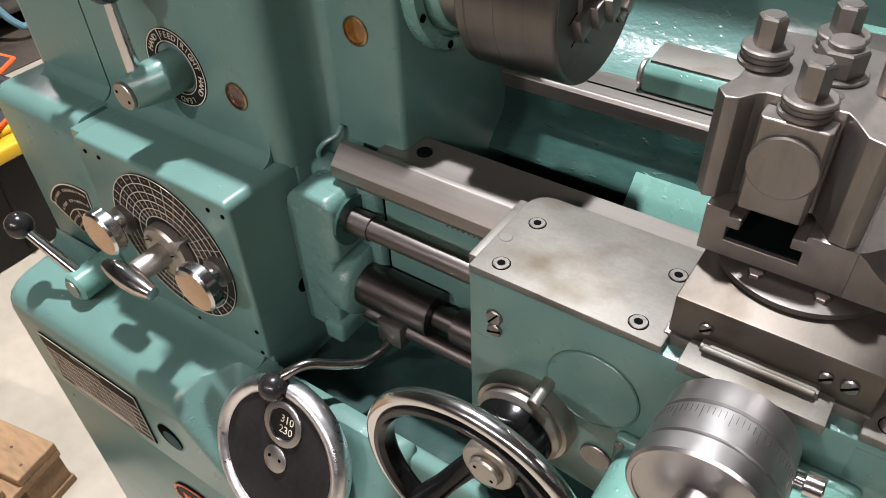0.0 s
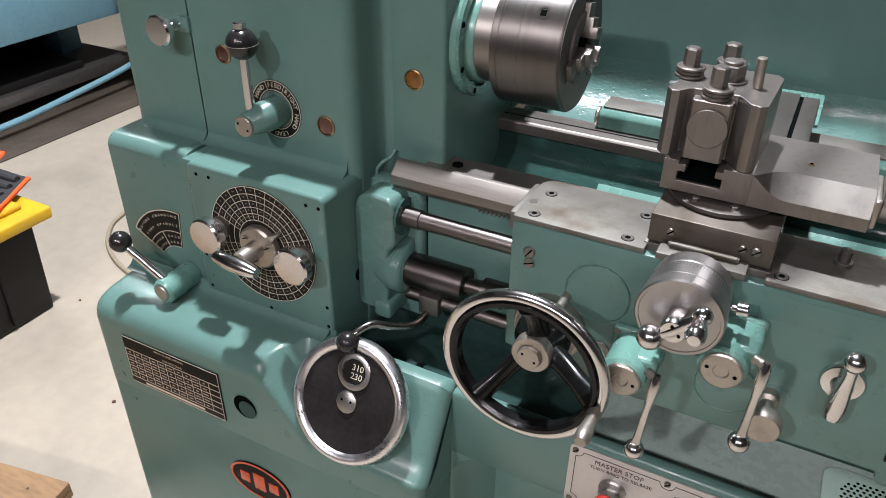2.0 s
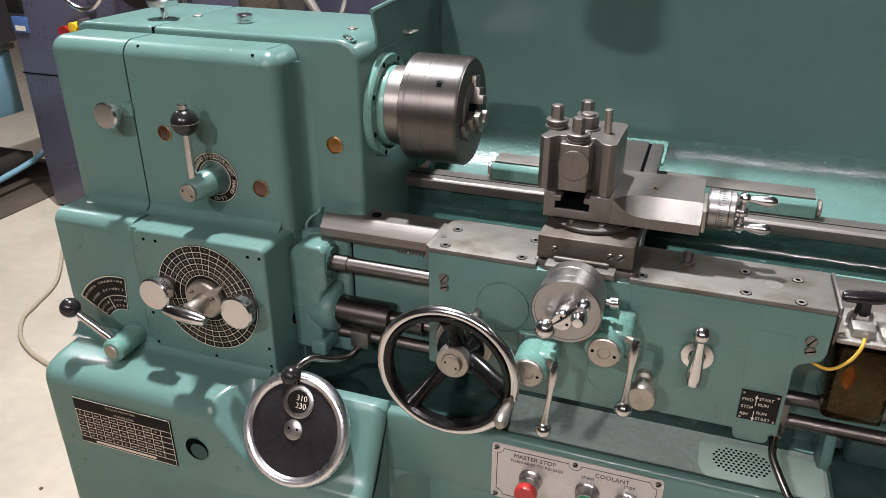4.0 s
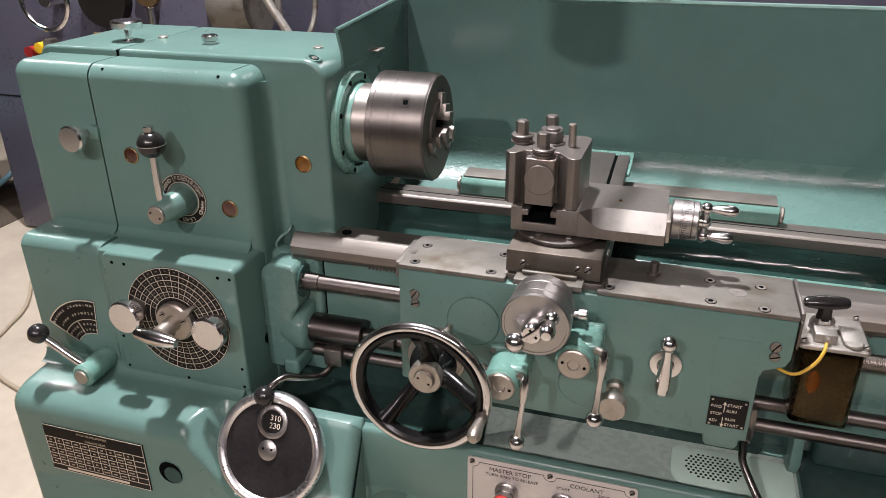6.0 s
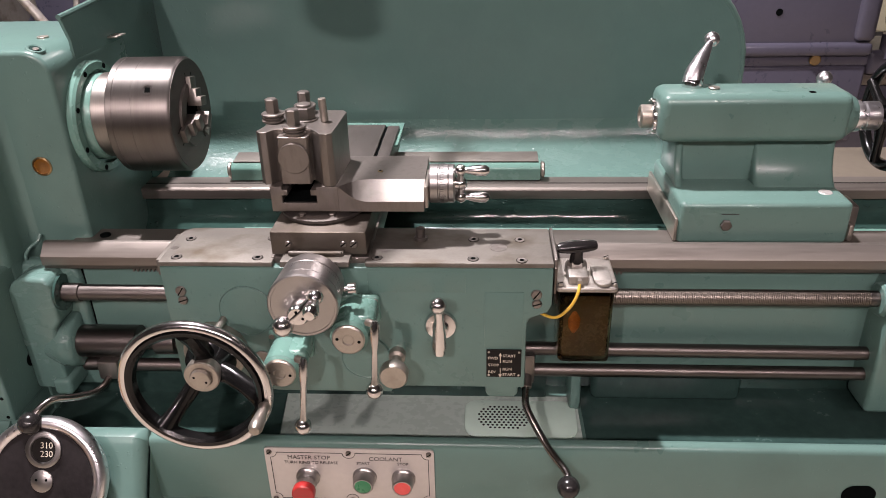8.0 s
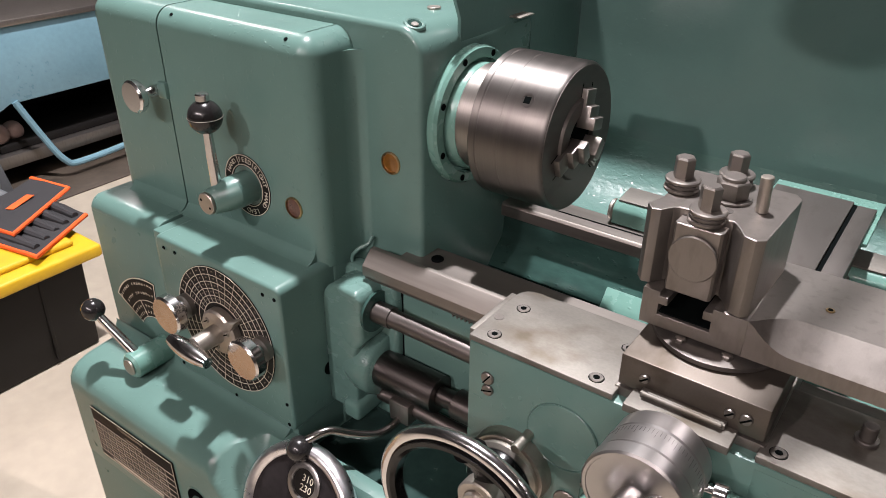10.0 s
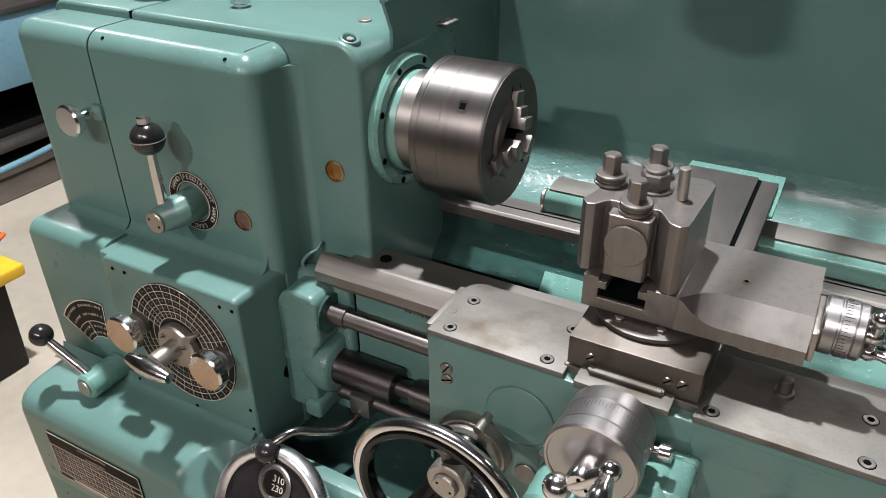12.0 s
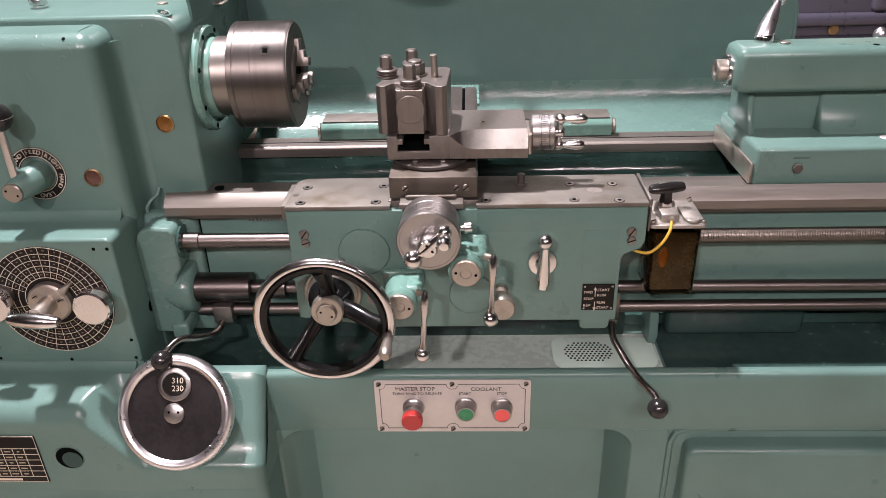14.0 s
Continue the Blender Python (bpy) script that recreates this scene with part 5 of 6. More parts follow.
for k in range(50):
    b_ = box(-0.0003, 0.0003, 0.0275, 0.0278, 0.016, 0.021 if k % 5 else 0.0245, 0)
    b_.transform(frm((0.118, 0.434, 1.140), (1, 0, 0)) @ Matrix.Rotation(2 * math.pi * k / 50, 4, "Z"))
    tick.append(b_)
part("graduations", merge(*tick), INK, cd)
ck = part("crank", merge(ball((0.162, 0.434, 1.140), 0.0095), ball((0.162, 0.425, 1.163), 0.0085), ball((0.162, 0.440, 1.117), 0.0085), rod((0.162, 0.425, 1.163), (0.162, 0.440, 1.117), 0.005), rod((0.150, 0.434, 1.140), (0.162, 0.434, 1.140), 0.009)), CHROME, cp, "polished double crank")
for hy, hz in ((0.425, 1.163), (0.440, 1.117)):
    part("grip", turn([(0.0045, 0), (0.0045, 0.006), (0.0065, 0.014), (0.008, 0.024), (0.0075, 0.032), (0.004, 0.037), (0, 0.038)], frm((0.165, hy, hz), (1, -0.05, 0)), 20), CHROME, ck)

tp = thing("toolpost", (-0.06, 0.455, 1.15), "dark steel quick-change toolpost on the compound slide", "toolpost")
part("block", prism([(-0.113, 0.411), (-0.106, 0.402), (-0.098, 0.404), (-0.091, 0.415), (-0.086, 0.419), (-0.040, 0.419), (-0.034, 0.412), (-0.025, 0.398), (-0.015, 0.395), (-0.008, 0.401), (-0.004, 0.498), (-0.011, 0.508), (-0.104, 0.508), (-0.113, 0.500), (-0.107, 0.488), (-0.107, 0.430)], 1.1505, 1.225, "z", 0.0009), STEEL_DARK, tp, "", 18)
part("clamp_slide", prism([(-0.084, 0.418), (-0.084, 0.404), (-0.082, 0.401), (-0.044, 0.401), (-0.042, 0.404), (-0.042, 0.418)], 1.1515, 1.219, "z", 0.0012), STEEL_DARK, tp, "", 18)
part("cam_disc", disc(0.0215, 0.003, frm((-0.0625, 0.400, 1.190), FRONT), 0.0008, 40), STEEL_DARK, tp)


def tool_bolt(x, y, z0, h, s=0.0098):
    m = frm((x, y, z0), (0, 0, 1))
    b = part("clamp_bolt", merge(disc(s * 0.95, h, m, 0.0012, 6), disc(s * 0.7, h + 0.0006, m, 0.0004, 12)), STEEL_DARK, tp)
    for k, wr_ in enumerate((0.0158, 0.0150, 0.0160)):
        part("washer", turn([(wr_ - 0.001, 0.0), (wr_, 0.001), (wr_, 0.0030), (wr_ - 0.0012, 0.0040), (0.009, 0.0041)], m @ Matrix.Translation((0.0004 * k, -0.0003 * k, 0.0044 * k)), 28), PLATE_STEEL if k == 1 else STEEL_DARK, b)


tool_bolt(-0.100, 0.455, 1.225, 0.032)
tool_bolt(-0.0625, 0.417, 1.219, 0.034)
tool_bolt(-0.064, 0.496, 1.225, 0.031)
part("centre_nut", merge(disc(0.0185, 0.003, frm((-0.057, 0.462, 1.225), (0, 0, 1)), 0.0008, 28), disc(0.0148, 0.017, frm((-0.057, 0.462, 1.227), (0, 0, 1)), 0.0012, 6), disc(0.0105, 0.021, frm((-0.057, 0.462, 1.227), (0, 0, 1)), 0.0012, 24)), STEEL_DARK, tp)
part("top_mark", disc(0.006, 0.0003, frm((-0.052, 0.436, 1.2251), (0, 0, 1)), 0.0001, 16), PLATE_STEEL, tp)
part("lock_pin", rod((-0.027, 0.452, 1.225), (-0.0285, 0.452, 1.258), 0.0055), NICKEL, tp)

# ---- tailstock ----
ts = thing("tailstock", (0.6, 0.56, 1.035), "green enamelled tailstock with chrome lever and handwheel", "tailstock")
part("base_casting", merge(
    rounded_box(0.4805, 0.7265, 0.466, 0.66, 1.030, 1.096, 0.008, 5),
    prism([(0.556, 1.168), (0.553, 1.140), (0.547, 1.120), (0.537, 1.105), (0.524, 1.0945), (0.524, 1.08), (0.64, 1.08), (0.64, 1.168)], 0.604, 0.724, "x", 0.007, 3),
    prism([(0.556, 1.168), (0.553, 1.140), (0.547, 1.120), (0.537, 1.105), (0.524, 1.0945), (0.524, 1.08), (0.64, 1.08), (0.64, 1.168)], 0.4855, 0.4975, "x", 0.004, 3)), GREEN, ts)
part("pedestal", rounded_box(0.494, 0.610, 0.560, 0.64, 1.088, 1.18, 0.006, 4), GREEN, ts)
part("barrel_casting", rounded_box(0.452, 0.727, 0.528, 0.608, 1.164, 1.237, 0.015, 6), GREEN, ts)
part("barrel_nose", turn([(0.036, -0.01), (0.0345, 0.004), (0.029, 0.012), (0.0265, 0.016), (0, 0.016)], frm((0.725, 0.568, 1.196), (1, 0, 0)), 36), GREEN, ts)
part("sole_edge", box(0.475, 0.4802, 0.468, 0.665, 1.034, 1.070, 0.002), NICKEL, ts, "bare ground edge")
part("sole_edge", box(0.7268, 0.735, 0.468, 0.60, 1.034, 1.060, 0.003), NICKEL, ts, "bare ground edge")
AX = 1.194
ring_ = [turn([(0.0185, 0.012), (0.0185, 0.0), (0.0235, 0.0), (0.0245, 0.001), (0.0245, 0.012)], frm((0.4455, 0.572, AX), (1, 0, 0)), 40)]
for k in range(14):
    lug = box(-0.0028, 0.0028, 0.0238, 0.0268, 0.001, 0.009, 0.0006, 1)
    lug.transform(frm((0.4455, 0.572, AX), (1, 0, 0)) @ Matrix.Rotation(2 * math.pi * k / 14, 4, "Z"))
    ring_.append(lug)
part("lock_ring", merge(*ring_), CHROME, ts, "bright notched lock ring")
part("quill", turn([(0.008, 0.02), (0.009, 0.0), (0.0155, 0.0), (0.0175, 0.002), (0.0175, 0.034)], frm((0.430, 0.572, AX), (1, 0, 0)), 36), NICKEL, ts, "steel tailstock quill")
part("clamp_screw", disc(0.0085, 0.006, frm((0.548, 0.466, 1.062), FRONT), 0.001, 6), PLATE_STEEL, ts)
part("index_mark", box(0.540, 0.565, 0.4652, 0.4662, 1.078, 1.079, 0), INK, ts)
part("base_plug", disc(0.010, 0.003, frm((0.700, 0.507, 1.094), (0, 0, 1)), 0.001), PLATE, ts)
part("oil_cap", disc(0.0085, 0.003, frm((0.534, 0.566, 1.237), (0, 0, 1)), 0.001), NICKEL, ts)
part("oil_hole", disc(0.0048, 0.0006, frm((0.668, 0.544, 1.237), (0, 0, 1)), 0.0002), DARK, ts)
lk = part("quill_lock", turn([(0.0155, 0), (0.0155, 0.004), (0.0145, 0.012), (0.0, 0.016)], frm((0.506, 0.582, 1.237), (0, 0, 1)), 28), CHROME, ts, "polished lever with ball end")
part("lever_bar", tube([(0.5045, 0.581, 1.241), (0.508, 0.586, 1.256), (0.520, 0.602, 1.273), (0.538, 0.632, 1.290)], [0.0148, 0.0142, 0.0105, 0.005], 20), POLISHED_ALLOY, lk)
part("lever_ball", ball((0.543, 0.642, 1.2935), 0.0118), POLISHED_ALLOY, lk)
part("rear_lever_ball", ball((0.732, 0.66, 1.227), 0.012), POLISHED_ALLOY, ts)
part("rear_lever_bar", rod((0.732, 0.66, 1.222), (0.70, 0.63, 1.18), 0.006), CHROME, ts)
part("screw_housing", turn([(0.0225, 0), (0.0235, 0.002), (0.0235, 0.010), (0.019, 0.012), (0.019, 0.016), (0.0215, 0.018), (0.0215, 0.038), (0, 0.038)], frm((0.740, 0.568, AX), (1, 0, 0)), 40), POLISHED_ALLOY, ts)
part("handwheel_rim", tube([(0.798, 0.568 + 0.074 * math.cos(2 * math.pi * i / 56), AX + 0.074 * math.sin(2 * math.pi * i / 56)) for i in range(56)], 0.0085, 14, True), BLACK_GLOSS, ts, "black handwheel rim")
for k in range(3):
    a = radians(30 + 120 * k)
    part("handwheel_spoke", tube([(0.791, 0.568 + r * math.cos(a), AX + r * math.sin(a)) for r in (0.012, 0.04, 0.072)], [0.011, 0.007, 0.007]), BLACK_GLOSS, ts)
part("clamp_bracket", box(0.736, 0.758, 0.51, 0.56, 1.034, 1.072, 0.004), STEEL_DARK, ts)

# ---- lubricator ----
lub = thing("lubricator", (0.34, 0.39, 0.90), "smoked plastic way-oil pump with cast lid and black pull handle", "oil pump")
tank = box(0.302, 0.3755, 0.353, 0.425, 0.896, 1.016, 0.003, 2, (("x0y0", 0.010, 4), ("x1y0", 0.010, 4), ("y0z0", 0.008, 3)))
part("reservoir", tank, SMOKED, lub, "smoked plastic oil reservoir")
part("oil", box(0.306, 0.3715, 0.358, 0.421, 0.900, 1.004, 0.006), OIL, lub, "dark brown oil inside")
part("oil_streak", turn([(0.0, 0.935), (0.006, 0.940), (0.010, 0.952), (0.011, 0.965), (0.006, 0.980), (0.0, 0.992)], frm((0.3225, 0.3645, 0), (0, 0, 1)), 20), AMBER_OIL, lub)
part("pump_barrel", rod((0.324, 0.390, 0.92), (0.324, 0.390, 1.015), 0.011), BRASS, lub)
part("lid", box(0.293, 0.378, 0.342, 0.436, 1.016, 1.024, 0.003, 3, (("x0y0", 0.007, 4), ("x1y0", 0.007, 4))), ALUMINIUM, lub, "cast light alloy lid")
part("lid_tab", box(0.2905, 0.2935, 0.345, 0.43, 1.012, 1.052, 0.001), SLIDE, lub)
part("pump_head", merge(box(0.310, 0.338, 0.351, 0.392, 1.023, 1.037, 0.003), turn([(0.016, 0), (0.0155, 0.014), (0.012, 0.020), (0, 0.020)], frm((0.324, 0.390, 1.023), (0, 0, 1)), 6)), ALUMINIUM, lub)
part("tube_nut", disc(0.0045, 0.006, frm((0.325, 0.351, 1.030), FRONT), 0.0006, 6), NICKEL, lub)
part("filler_lid", merge(box(0.345, 0.370, 0.354, 0.398, 1.024, 1.030, 0.002), disc(0.011, 0.005, frm((0.3575, 0.354, 1.0245), (0, 0, 1)), 0.001)), ALUMINIUM, lub)
part("pull_handle", merge(turn([(0.0105, 0), (0.0088, 0.008), (0.0085, 0.02)], frm((0.324, 0.388, 1.041), (0, 0, 1)), 20), tube([(0.324 + 0.029 * t, 0.388 + 0.006 * t, 1.064) for t in (-1, -0.94, -0.8, -0.4, 0, 0.4, 0.8, 0.94, 1)], [0.002, 0.0058, 0.0078, 0.0092, 0.0098, 0.0092, 0.0078, 0.0058, 0.002], 16, flat=0.75)), BAKELITE, lub, "black pull handle")
for sx, sy in ((0.299, 0.349), (0.372, 0.349), (0.372, 0.428), (0.299, 0.428)):
    slot_screw((sx, sy, 1.025), lub, (0, 0, 1), 0.0038, NICKEL)
part("oil_tube", tube(smooth_path([(0.325, 0.349, 1.030), (0.322, 0.338, 1.018), (0.312, 0.338, 0.995), (0.292, 0.345, 0.975), (0.262, 0.375, 0.972)]), 0.0022, 10), HOSE, lub, "thin yellow oil tube")

# ---- control panel on the tray front ----
PY = 0.3195
cpn = thing("switch_panel", (0.0, PY, 0.65), "brushed metal switch plate with three push buttons on the rail", "switch panel")
part("plate", box(-0.139, 0.121, PY - 0.003, PY, 0.646, 0.756, 0.0008, 2, (("x0z0", 0.006, 4), ("x0z1", 0.006, 4), ("x1z0", 0.006, 4), ("x1z1", 0.006, 4))), PLATE, cpn)
PF = PY - 0.003


def line_seg(x0, x1, z0, z1):
    return box(min(x0, x1) - 0.0005, max(x0, x1) + 0.0005, PF - 0.0004, PF + 0.0002, min(z0, z1) - 0.0005, max(z0, z1) + 0.0005, 0)


def line_arc(cx, cz, r, a0, a1):
    return tube([(cx + r * math.cos(radians(a0 + (a1 - a0) * i / 8)), PF, cz + r * math.sin(radians(a0 + (a1 - a0) * i / 8))) for i in range(9)], 0.0005, 6)


X0, X1, Z0, Z1, XM = -0.130, 0.112, 0.6545, 0.7475, -0.009
part("border", merge(line_seg(X0 + 0.01, XM - 0.010, Z1, Z1), line_seg(XM + 0.010, X1 - 0.01, Z1, Z1), line_seg(X0 + 0.01, XM - 0.010, Z0, Z0), line_seg(XM + 0.010, X1 - 0.01, Z0, Z0),
                     line_seg(X0, X0, Z0 + 0.01, Z1 - 0.01), line_seg(X1, X1, Z0 + 0.01, Z1 - 0.01),
                     line_arc(X0, Z1, 0.010, -90, 0), line_arc(X1, Z1, 0.010, 180, 270), line_arc(X0, Z0, 0.010, 0, 90), line_arc(X1, Z0, 0.010, 90, 180),
                     line_arc(XM, Z1, 0.010, 180, 360), line_arc(XM, Z0, 0.010, 0, 180)), INK, cpn)
for body, size, tx, tz in (("MASTER STOP", 0.0105, -0.071, 0.738), ("TURN RING TO RELEASE", 0.0075, -0.068, 0.728), ("COOLANT", 0.0105, 0.047, 0.737), ("START", 0.007, 0.012, 0.728), ("STOP", 0.007, 0.073, 0.728)):
    part("lettering", text_bm(body, size, frm((tx, PF - 0.0003, tz), FRONT)), INK, cpn)
for sx in (-0.131, -0.009, 0.113):
    for sz in (0.6535, 0.7485):
        slot_screw((sx, PF, sz), cpn, FRONT, 0.0042, STEEL_DARK, 40)


def push_button(x, z, mat, mushroom=False):
    m = frm((x, PF, z), FRONT)
    if mushroom:
        b = part("push_button", turn([(0.0185, 0), (0.0185, 0.004), (0.016, 0.006), (0.016, 0.013), (0.0145, 0.015), (0.0135, 0.015), (0.0135, 0.024), (0.010, 0.025)], m, 32), SATIN, cpn)
        part("stem", disc(0.010, 0.03, m), SATIN, b)
        part("red_cap", turn([(0.0150, 0.026), (0.0172, 0.028), (0.0178, 0.034), (0.0172, 0.039), (0.0155, 0.0405), (0, 0.041)], m, 36), mat, b, "red mushroom stop button")
    else:
        b = part("push_button", turn([(0.0185, 0), (0.0185, 0.004), (0.0165, 0.006), (0.0165, 0.013), (0.0155, 0.015), (0.0155, 0.021), (0.0145, 0.023), (0.0128, 0.023), (0.0125, 0.021)], m, 32), SATIN, cpn)
        part("lens", turn([(0.0127, 0.018), (0.0125, 0.0225), (0.011, 0.0235), (0, 0.0237)], m, 28), mat, b, "coloured button face")


push_button(-0.075, 0.700, RED, True)
push_button(0.013, 0.702, GREEN_LENS)
push_button(0.073, 0.700, RED_LENS)

# ---- splash guard ----
GUARD_ARC = [(0.672 - 0.17 + 0.17 * math.cos(radians(a)), 1.372 - 0.17 + 0.17 * math.sin(radians(a))) for a in range(90, -1, -9)]
sg = thing("splash_guard", (0.13, 0.85, 0.98), "tall green sheet splash guard behind the bed", "splash guard")
part("back_sheet", prism([(-0.4185, 1.10), (-0.4185, 1.372)] + GUARD_ARC + [(0.672, 1.10)], 0.868, 0.874, "y", 0), GREEN_SHEET_SHADED, sg)
FOOT = [(0.868 - 0.143 * (1 - math.cos(a)), 1.100 - 0.095 * math.sin(a)) for a in [math.pi / 2 * k / 14 for k in range(15)]]
part("curved_foot", prism(FOOT + [(y, z - 0.006) if k == 0 else (y + 0.006 * math.cos(math.pi / 28 * (14 - k)), z - 0.006 * math.sin(math.pi / 28 * (14 - k))) for k, (y, z) in enumerate(FOOT[::-1])], -0.4185, 0.690, "x", 0), GREEN_THICK, sg)
part("left_return", prism([(0.540, 1.354), (0.872, 1.373), (0.872, 1.03), (0.724, 1.03), (0.724, 1.27), (0.556, 1.27), (0.556, 1.318)], -0.4238, -0.4188, "x", 0.0008), GREEN_SHEET_SHADED, sg)
part("fixing_strip", box(-0.420, -0.402, 0.665, 0.700, 1.3005, 1.3025, 0.0006), NICKEL, sg)
part("return_edge", tube([(-0.4212, 0.540, 1.355), (-0.4212, 0.872, 1.374)], 0.004, 8), GREEN, sg)
part("rolled_edge", tube([(x, 0.871, z) for x, z in [(-0.4185, 1.373)] + GUARD_ARC + [(0.673, 1.02)]], 0.005, 8), GREEN, sg)

# ---- unlit machine lamp on a stalk behind the guard ----
ml = thing("machine_lamp", (-0.105, 0.91, 0.74), "unlit black machine lamp on a stalk behind the guard", "lamp")
part("stalk", tube(smooth_path([(-0.105, 0.905, 0.72), (-0.105, 0.905, 1.30), (-0.103, 0.905, 1.92), (-0.120, 0.84, 2.04), (-0.180, 0.50, 1.99), (-0.218, 0.245, 1.845)]), 0.009, 10), BLACK_GLOSS, ml)
part("foot_plate", box(-0.135, -0.075, 0.876, 0.935, 0.985, 1.005, 0.003), BLACK_GLOSS, ml)
part("shade", turn([(0.020, 0.170), (0.028, 0.160), (0.040, 0.130), (0.056, 0.080), (0.059, 0.0), (0.056, 0.0), (0.053, 0.080), (0.037, 0.128), (0.018, 0.160)], frm((-0.222, 0.22, 1.625), (0, 0, 1)), 40), BLACK_GLOSS, ml)
part("bulb", ball((-0.222, 0.22, 1.685), 0.028), ALUMINIUM, ml)
part("cap", disc(0.020, 0.09, frm((-0.222, 0.22, 1.782), (0, 0.25, 1)), 0.004), BLACK_GLOSS, ml)


# ---- strainer and small things in the tray ----
st = thing("strainer", (0.235, 0.42, 0.735), "perforated chip tray floor with a pool of light painted pale", "strainer")
# Rounded pale plate paints the pool of light on the perforated sheet.
part("plate", box(0.165, 0.345, 0.362, 0.456, 0.7393, 0.743, 0.003, 2, (("x0y0", 0.03, 5), ("x1y0", 0.03, 5), ("x0y1", 0.02, 5), ("x1y1", 0.02, 5))), LIT_GREEN, st)
for i in range(-6, 7):
    for j in range(-5, 6):
        hx, hy = 0.228 + 0.0072 * (i + 0.5 * (j % 2)), 0.412 + 0.0064 * j
        if ((hx - 0.228) / 0.043) ** 2 + ((hy - 0.412) / 0.031) ** 2 < 1:
            part("hole", disc(0.0021, 0.0006, frm((hx, hy, 0.7430), (0, 0, 1)), 0.0001, 8), DARK, st)

# ---- wooden pallet ----
PA = radians(190.5)
PM = Matrix.Translation((-1.245, 0.243, 0)) @ Matrix.Rotation(PA, 4, "Z")
pal = thing("wooden_pallet", (-1.8, -0.2, 0), "worn pine pallet lying on the concrete floor", "pallet")


def plank(name, x0, x1, y0, y1, z0, z1, r=0.002):
    b = box(x0, x1, y0, y1, z0, z1, r, 1)
    b.transform(PM)
    return part(name, b, WOOD, pal)


for y0, y1 in ((0, 0.098), (0.125, 0.222), (0.258, 0.355), (0.385, 0.48), (0.51, 0.606), (0.64, 0.74)):
    plank("deck_board", 0.0 if y0 != 0.125 else 0.012, 1.2, y0, y1, 0.118, 0.140)
for x0 in (0.0, 0.55, 1.1):
    plank("cross_board", x0, x0 + 0.098, 0.0, 0.74, 0.097, 0.1175)
    for y0 in (0.0, 0.32, 0.64):
        plank("block", x0 + 0.004, x0 + 0.096, y0 + 0.004, y0 + 0.096, 0.022, 0.097)
for y0 in (0.0, 0.32, 0.64):
    plank("foot_board", 0, 1.2, y0, y0 + 0.098, 0.0, 0.0215)

nr = random.Random(7)
for y0, y1 in ((0, 0.098), (0.125, 0.222), (0.258, 0.355), (0.385, 0.48)):
    for x0 in (0.0, 0.55, 1.1):
        for k in range(nr.choice((1, 2))):
            part("nail", disc(0.0034, 0.0006, PM @ Matrix.Translation((x0 + nr.uniform(0.02, 0.08), nr.uniform(y0 + 0.02, y1 - 0.02), 0.1398)), 0.0002, 10), KNOT, pal)
for kx, ky, kr in ((0.31, 0.042, 0.010), (0.36, 0.29, 0.008)):
    knot = bmesh.new()
    vs = [knot.verts.new((kx + kr * (1.7 + 0.5 * math.sin(3 * a)) * math.cos(a), ky + kr * (0.8 + 0.25 * math.cos(2 * a)) * math.sin(a), 0.1404)) for a in [2 * math.pi * k / 18 for k in range(18)]]
    knot.faces.new(vs)
    bmesh.ops.solidify(knot, geom=knot.faces[:], thickness=0.0008)
    knot.transform(PM)
    part("knot", knot, KNOT, pal)

# ---- tote with lid, tool roll, rag ----
tote = thing("storage_tote", (-2.27, 0.40, 0), "black plastic tote with yellow lid on the floor", "tote")
part("tub", prism([(-2.50, 0.0), (-2.03, 0.0), (-2.005, 0.335), (-2.525, 0.335)], -0.02, 0.79, "y", 0.012, 2), TOTE_BLACK, tote)
for yy in (0.12, 0.38, 0.64):
    part("tub_rib", prism([(-2.032, 0.02), (-2.012, 0.33), (-2.005, 0.33), (-2.020, 0.02)], yy, yy + 0.012, "y", 0.003), TOTE_BLACK, tote)
part("lid", merge(box(-2.55, -1.975, -0.05, 0.845, 0.330, 0.372, 0.010, 3), box(-2.50, -2.03, 0.0, 0.79, 0.370, 0.392, 0.010, 3)), TOTE_YELLOW, tote, "yellow plastic lid")
part("lid_slot", box(-2.022, -2.012, 0.34, 0.385, 0.3715, 0.3735, 0), DARK, tote)


def sheet(corners, thick, n=10, wave=0.006, seed=0.0):
    """A soft slab between four corners, gently uneven."""
    a, b, c, d = [Vector(p) for p in corners]
    bm = bmesh.new()
    g = {}
    for s in (0, 1):
        for i in range(n + 1):
            for j in range(n + 1):
                u, v = i / n, j / n
                p = (a * (1 - u) + b * u) * (1 - v) + (d * (1 - u) + c * u) * v
                h = wave * noise.noise(Vector((p.x * 9 + seed, p.y * 9, 0.3))) + (thick if s else 0)
                g[s, i, j] = bm.verts.new((p.x, p.y, p.z + h))
    for i in range(n):
        for j in range(n):
            bm.faces.new((g[1, i, j], g[1, i + 1, j], g[1, i + 1, j + 1], g[1, i, j + 1]))
            bm.faces.new((g[0, i, j], g[0, i, j + 1], g[0, i + 1, j + 1], g[0, i + 1, j]))
    for i in range(n):
        for p, q in (((i, 0), (i + 1, 0)), ((n, i), (n, i + 1)), ((i + 1, n), (i, n)), ((0, i + 1), (0, i))):
            bm.faces.new((g[0, p[0], p[1]], g[0, q[0], q[1]], g[1, q[0], q[1]], g[1, p[0], p[1]]))
    bmesh.ops.recalc_face_normals(bm, faces=bm.faces)
    return bm


